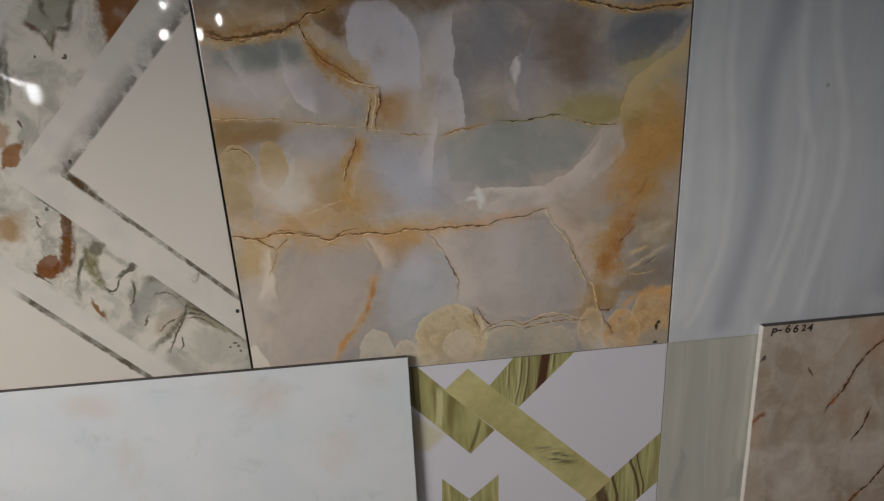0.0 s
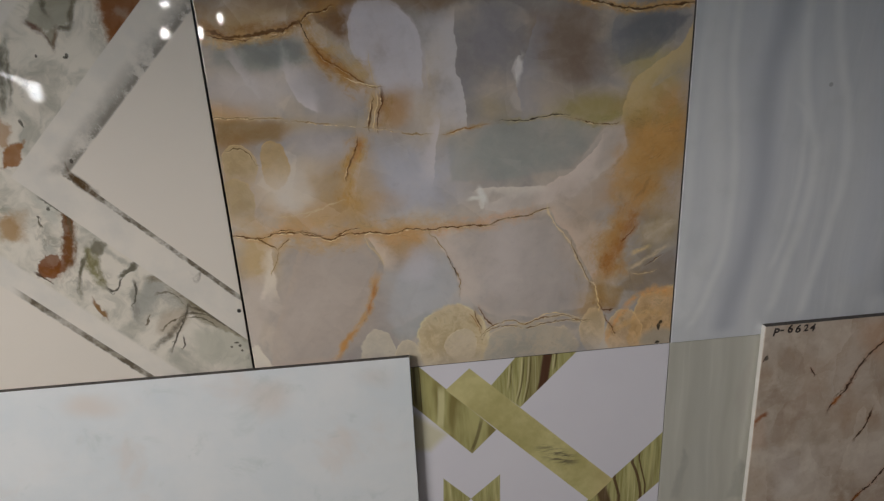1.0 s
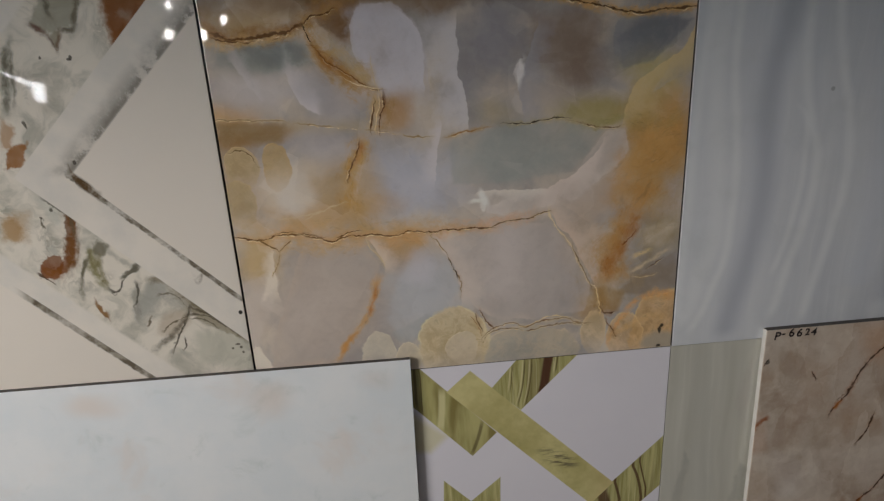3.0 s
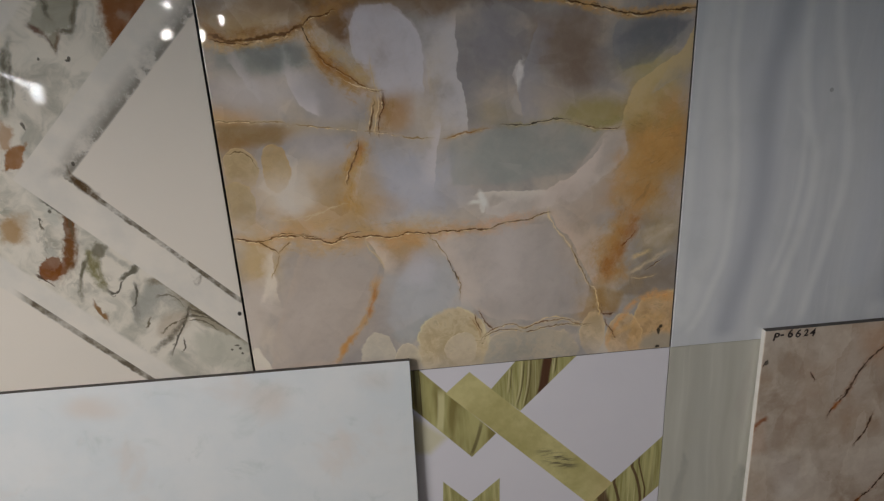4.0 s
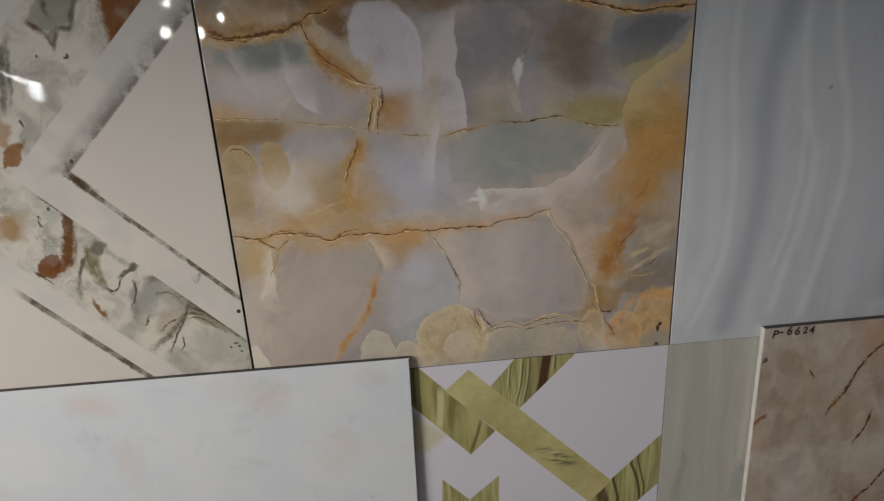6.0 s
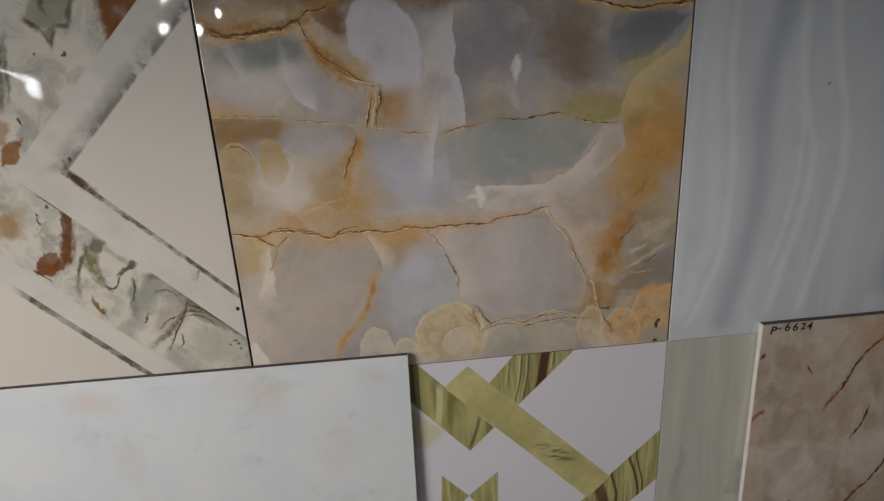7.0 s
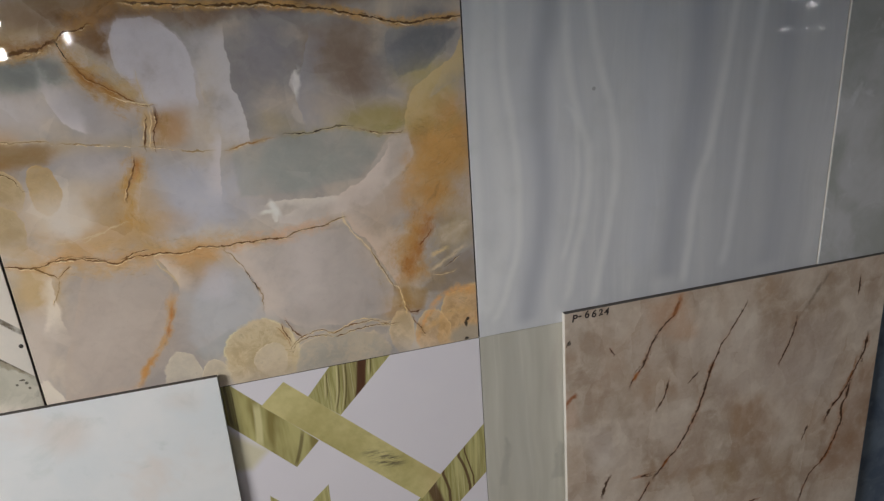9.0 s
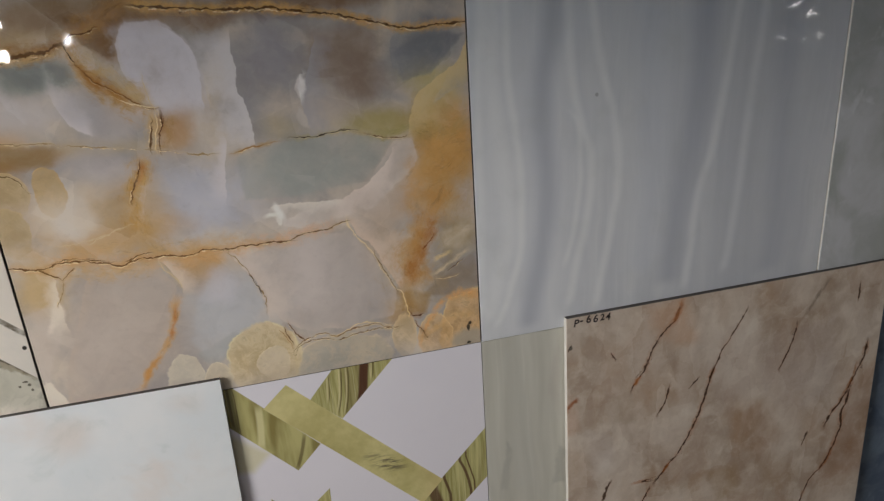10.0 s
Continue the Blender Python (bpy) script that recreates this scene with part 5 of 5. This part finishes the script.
# ---- mesh helpers ----
def box(bm, x0, x1, y0, y1, z0, z1, bevel=0.0):
    m = Matrix.Diagonal((x1 - x0, y1 - y0, z1 - z0, 1.0))
    m = Matrix.Translation(((x0 + x1) / 2, (y0 + y1) / 2, (z0 + z1) / 2)) @ m
    made = bmesh.ops.create_cube(bm, size=1.0, matrix=m)["verts"]
    if bevel:
        edges = list({e for v in made for e in v.link_edges})
        bmesh.ops.bevel(bm, geom=edges, offset=bevel, segments=2, affect="EDGES", profile=0.6)


def rod(bm, radius, z0, z1, r2=None, sides=20):
    m = Matrix.Translation((0, 0, (z0 + z1) / 2))
    bmesh.ops.create_cone(bm, cap_ends=True, segments=sides, radius1=radius, radius2=radius if r2 is None else r2, depth=z1 - z0, matrix=m)


def part(name, bm, material, parent=None, label=""):
    me = bpy.data.meshes.new(name)
    bm.to_mesh(me)
    bm.free()
    me.materials.append(material)
    ob = new(name, me)
    if parent:
        ob.parent = parent
    return tagged(ob, label)


# ---- the room ----
X0, X1, Y0, TOP = -2.3, 3.0, -4.6, 2.9


def wall(name, boxes, material, label):
    bm = bmesh.new()
    for b in boxes:
        box(bm, *b)
    return tagged(part(name, bm, material), label, "wall", kind="structure")


wall("wall_north", [(X0, X1, 0.024, 0.16, 0, TOP)], PLASTER, "dusty grey plaster wall behind the tile display")
# black board added behind the tiles, for the shadow in their gaps
bm = bmesh.new()
box(bm, -1.7, 1.7, 0.012, 0.024, 0, 1.98)
tagged(part("backing_board", bm, BLACK), "black board added behind the tiles to give the gaps their shadow", "board", kind="structure")
wall("wall_east", [(X1, X1 + 0.15, Y0, 0.16, 0, TOP)], PLASTER, "plain grey plaster side wall")
W0 = X0 - 0.15
def pierced_wall(name, ys, zs, openings, x0, x1, material, label):
    """A wall across x0 to x1 in one skin, from a grid of cells of which some are open."""
    bm = bmesh.new()
    solid = {(i, j) for i in range(len(ys) - 1) for j in range(len(zs) - 1)} - set(openings)

    def face(*corners):
        bm.faces.new([bm.verts.new(c) for c in corners])

    for i, j in sorted(solid):
        ya, yb, za, zb = ys[i], ys[i + 1], zs[j], zs[j + 1]
        for x in (x0, x1):
            face((x, ya, za), (x, yb, za), (x, yb, zb), (x, ya, zb))
        for (di, dj), (p, q) in {(-1, 0): ((ya, za), (ya, zb)), (1, 0): ((yb, za), (yb, zb)), (0, -1): ((ya, za), (yb, za)), (0, 1): ((ya, zb), (yb, zb))}.items():
            if (i + di, j + dj) not in solid:
                face((x0, *p), (x1, *p), (x1, *q), (x0, *q))
    bmesh.ops.remove_doubles(bm, verts=bm.verts, dist=1e-5)
    bmesh.ops.recalc_face_normals(bm, faces=bm.faces)
    return tagged(part(name, bm, material), label, "wall", kind="structure")


pierced_wall("wall_west", [Y0, -3.27, -2.62, -1.65, -0.75, 0.16], [0, 1.34, 1.40, 1.60, 2.70, TOP], [(1, 1), (1, 2), (3, 2), (3, 3)], W0, X0,
             PLASTER, "grey plaster wall with a wide and a small window")
wall("wall_south", [(W0, X1 + 0.15, Y0 - 0.15, Y0, 0, TOP)], PLASTER, "plain grey plaster wall")
bm = bmesh.new()
box(bm, X0 - 0.15, X1 + 0.15, Y0 - 0.15, 0.16, -0.12, 0)
tagged(part("floor", bm, FLOOR), "grey polished shop floor", "floor", kind="structure")
bm = bmesh.new()
box(bm, X0 - 0.15, X1 + 0.15, Y0 - 0.15, 0.16, TOP, TOP + 0.12)
tagged(part("ceiling", bm, CEILING), "plain grey painted ceiling", "ceiling", kind="structure")


# ---- display tiles ----
def tile(name, x, y, z, w, h, thick, print_material, label, lean=0.0, turn=0.0, edges=None):
    """A glazed tile: its origin is the lower left corner of the face."""
    root = new(name)
    root.matrix_world = pose(x, y, z, -lean, turn)
    bm = bmesh.new()
    box(bm, 0, w, 0.0012, thick, 0, h, 0.0006)
    # edges, if given, colours the sides dark so the joints look shadowed
    part("ceramic_body", bm, edges or BODY, root, "ceramic edges coloured dark as the shade in the joints" if edges else "unglazed ceramic body")
    bm = bmesh.new()
    box(bm, 0.0003, w - 0.0003, 0, 0.0014, 0.0003, h - 0.0003, 0.0005)
    part("glazed_face", bm, print_material, root)
    # leaning tiles get a dark cap: the shade on the top edge, as colour
    if lean:
        bm = bmesh.new()
        box(bm, 0.0008, w - 0.0008, 0.0002, thick - 0.0004, h - 0.0002, h + 0.0004)
        part("dusty_top_edge", bm, EDGE_SHADE, root, "top edge coloured dark in place of shade")
    return tagged(root, label, "tile", "tiles on display")


GAP = 0.0006
tile("wall_tile", -1.204, 0, 1.2 + GAP, 0.6023, 0.6, 0.012, chevron_print(), "cream wall tile with grey and rust marble chevron bands", edges=EDGE_SHADE)
tile("wall_tile", -0.6 + GAP, 0, 1.2 + GAP, 0.6 - 2 * GAP, 0.6, 0.012, onyx_print(), "polished grey onyx wall tile with honey and rust veins", edges=EDGE_SHADE)
tile("wall_tile", GAP, -0.0015, 1.2 + GAP, 0.632 - GAP, 0.6, 0.012, grey_print(), "glossy grey wall tile with soft wavy vertical streaks", edges=EDGE_SHADE)
tile("wall_tile", 0.6335, -0.004, 1.2 + GAP, 0.6, 0.6, 0.016, cloud_print("grey_cloud_glaze", (0.40, 0.415, 0.40), (0.56, 0.57, 0.59), 120), "glossy smoky grey cloud-patterned wall tile")
tile("wall_tile", -0.6 + GAP, 0, 0, 0.6 - GAP, 1.2, 0.012, green_print(), "white wall tile crossed by olive green onyx bands", edges=EDGE_SHADE)
tile("wall_tile", GAP, 0, 0, 0.632 - GAP, 1.2, 0.012, beige_print(), "glossy beige wall tile with faint vertical streaks")
tile("wall_tile", 0.6335, 0, 0, 0.6, 1.2, 0.012, cloud_print("dark_slate_glaze", (0.086, 0.120, 0.181), (0.153, 0.201, 0.268), 70), "dark slate blue marble wall tile")

# tiles leaning on the display
def leaning(name, x, w, top, material, label, lean, turn=0.0, thick=0.0095):
    """Stands on the floor and leans back against the display."""
    h = top / math.cos(radians(lean))
    y = -0.002 - thick - h * math.sin(radians(lean))
    return tile(name, x, y, 0.0003, w, h, thick, material, label, lean, turn)


tile_white = leaning("loose_tile", -0.996, 0.60, 1.2275, white_print(), "pale cloudy white tile leaning against the display", 0.5, 0.55, 0.0068)
tile_pink = leaning("loose_tile", 0.139, 0.65, 1.218, pink_print(), "rose brown marble tile with rusty cracks, leaning on the display", 1.2)


# hand-written code on the rose tile
def writing(parent):
    x = 0.0
    for ch, dx, dz, size, turn in WRITING:
        cu = bpy.data.curves.new("marker_stroke", "FONT")
        cu.body, cu.size, cu.extrude, cu.shear, cu.offset = ch, size / 1000, 0.0001, 0.12, 0.00035
        tmp = new("marker_stroke", cu)
        dg = bpy.context.evaluated_depsgraph_get()
        me = bpy.data.meshes.new_from_object(tmp.evaluated_get(dg))
        bpy.data.objects.remove(tmp)
        me.materials.clear()
        me.materials.append(INK)
        ob = new("marker_character", me)
        ob.parent = parent
        ob.matrix_local = pose(dx / 1000, -0.0002, dz / 1000, 90, 0, 0) @ pose(0, 0, 0, 0, 0, turn)
        tagged(ob, "black felt-tip handwriting")


WRITING = [("P", 11.8, 1202.1, 18, -4), ("-", 22.7, 1205.5, 20, 0), ("6", 34.3, 1204.9, 18, 3), ("6", 46.2, 1204.4, 18, -3), ("2", 59.8, 1205.0, 15, 4), ("4", 68.9, 1204.3, 17, -3)]
writing(tile_pink)

# ---- blue rail over the display, with an added overhang ----
board = new("blue_shelf")
bm = bmesh.new()
box(bm, -1.7, 1.7, -0.016, 0.012, 1.729, 1.80, 0.0015)
part("wall_rail", bm, BLUE, board)
# board and front strip out of view, added to shade the top of the tiles
bm = bmesh.new()
box(bm, -1.7, 1.7, -0.35, -0.0165, 1.748, 1.768)
part("shelf_board", bm, BLUE, board)
bm = bmesh.new()
box(bm, -1.7, 1.7, -0.368, -0.3505, 1.744, 1.80, 0.002)
part("fascia", bm, BLUE, board)
tagged(board, "blue painted wall rail with an unseen shelf added to shade the tiles", "shelf")


# ---- hanging lamps ----
def hanging_lamp(x, y, z, r, tall):
    root = new("hanging_lamp")
    root.location = (x, y, z)
    bm = bmesh.new()
    bmesh.ops.create_uvsphere(bm, u_segments=20, v_segments=12, radius=r, matrix=Matrix.Diagonal((1, 1, tall, 1)))
    part("bulb", bm, BULB, root)
    bm = bmesh.new()
    rod(bm, r * 0.7, r * tall * 0.9, r * tall + 1.6 * r, r * 0.5)
    part("socket", bm, BLACK, root)
    bm = bmesh.new()
    rod(bm, min(0.003, 0.3 * r), r * tall + 1.5 * r, TOP - z, sides=8)
    part("cord", bm, BLACK, root)
    return tagged(root, "lit bare bulb hanging on a black cord, set to match a glint", "lamp", "hanging bulbs")


# first and fourth bulb are added, for second reflections of the other two
for x, y, z, r, tall in ((-1.70, -3.5, 1.73, 0.026, 1.15), (-1.55, -4.4, 1.83, 0.016, 2.2), (-0.80, -0.8, 1.676, 0.0055, 2.4), (-1.67, -3.5, 1.90, 0.017, 1.2)):
    hanging_lamp(x, y, z, r, tall)

# tiny glowing tubes far to the side, added in place of an unidentified glinting thing
string = new("string_light")
string.matrix_world = pose(2.74, -2.27, 1.64, 0, 0, 44)
for dx, dz, turn, l in ((-0.044, 0.085, 25, 0.06), (0.03, 0.045, 35, 0.035), (0.045, 0.028, 20, 0.03), (-0.09, -0.09, -10, 0.035), (0.03, -0.095, -10, 0.02), (0.1, -0.09, 30, 0.025)):
    bm = bmesh.new()
    bmesh.ops.create_cone(bm, cap_ends=True, segments=8, radius1=0.0042, radius2=0.0042, depth=l, matrix=pose(dx, 0, dz, 0, 90 - turn, 0))
    part("tube", bm, GLINT_TUBE, string)
bm = bmesh.new()
rod(bm, 0.0015, -0.1, TOP - 1.64, sides=6)
part("cord", bm, BLACK, string)
tagged(string, "tiny glowing tubes on a cord, added for glints mirrored in the tiles", "lights")

# ---- small window and daylight beyond ----
def slab(bm, outline, x0, x1):
    """An upright panel: an outline in (y, z), with thickness along x."""
    face = bm.faces.new([bm.verts.new((x0, y, z)) for y, z in outline])
    moved = bmesh.ops.extrude_face_region(bm, geom=[face])["geom"]
    bmesh.ops.translate(bm, verts=[v for v in moved if isinstance(v, bmesh.types.BMVert)], vec=(x1 - x0, 0, 0))
    bmesh.ops.recalc_face_normals(bm, faces=bm.faces)


win = new("window_1")
bm = bmesh.new()
for y0, y1, z0, z1 in ((-3.27, -2.62, 1.34, 1.35), (-3.27, -2.62, 1.595, 1.60), (-3.27, -3.26, 1.35, 1.595), (-2.63, -2.62, 1.35, 1.595)):
    box(bm, X0 - 0.06, X0 - 0.005, y0, y1, z0, z1)
part("window_frame", bm, WOOD, win)
bm = bmesh.new()
slab(bm, [(-3.082, 1.50), (-3.095, 1.50), (-3.068, 1.36), (-3.055, 1.36)], X0 - 0.012, X0 - 0.006)
part("mullion", bm, WOOD, win)
# added panel: cuts the lower outline of the window's mirrored light
bm = bmesh.new()
slab(bm, [(-2.635, 1.585), (-2.735, 1.564), (-2.968, 1.483), (-2.963, 1.413), (-3.15, 1.358), (-3.15, 1.352), (-2.635, 1.352)], X0 - 0.035, X0 - 0.015)
part("shutter_panel", bm, WOOD, win, "dark lower panel added to shape the mirrored window light")
# added panel: cuts the sloping upper outline and far end of that light
bm = bmesh.new()
slab(bm, [(-2.64, 1.594), (-2.70, 1.594), (-3.08, 1.498), (-3.17, 1.488), (-3.158, 1.352), (-3.255, 1.352), (-3.255, 1.594)], X0 - 0.058, X0 - 0.038)
part("awning_panel", bm, WOOD, win, "dark sloping panel added to shape the mirrored window light")
tagged(win, "small bright window with a dark frame", "window", kind="structure")
bm = bmesh.new()
box(bm, X0 - 0.10, X0 - 0.07, -3.27, -2.62, 1.34, 1.60)
tagged(part("backdrop", bm, SKYGLOW), "bright daylight outside the window", "daylight", kind="structure")
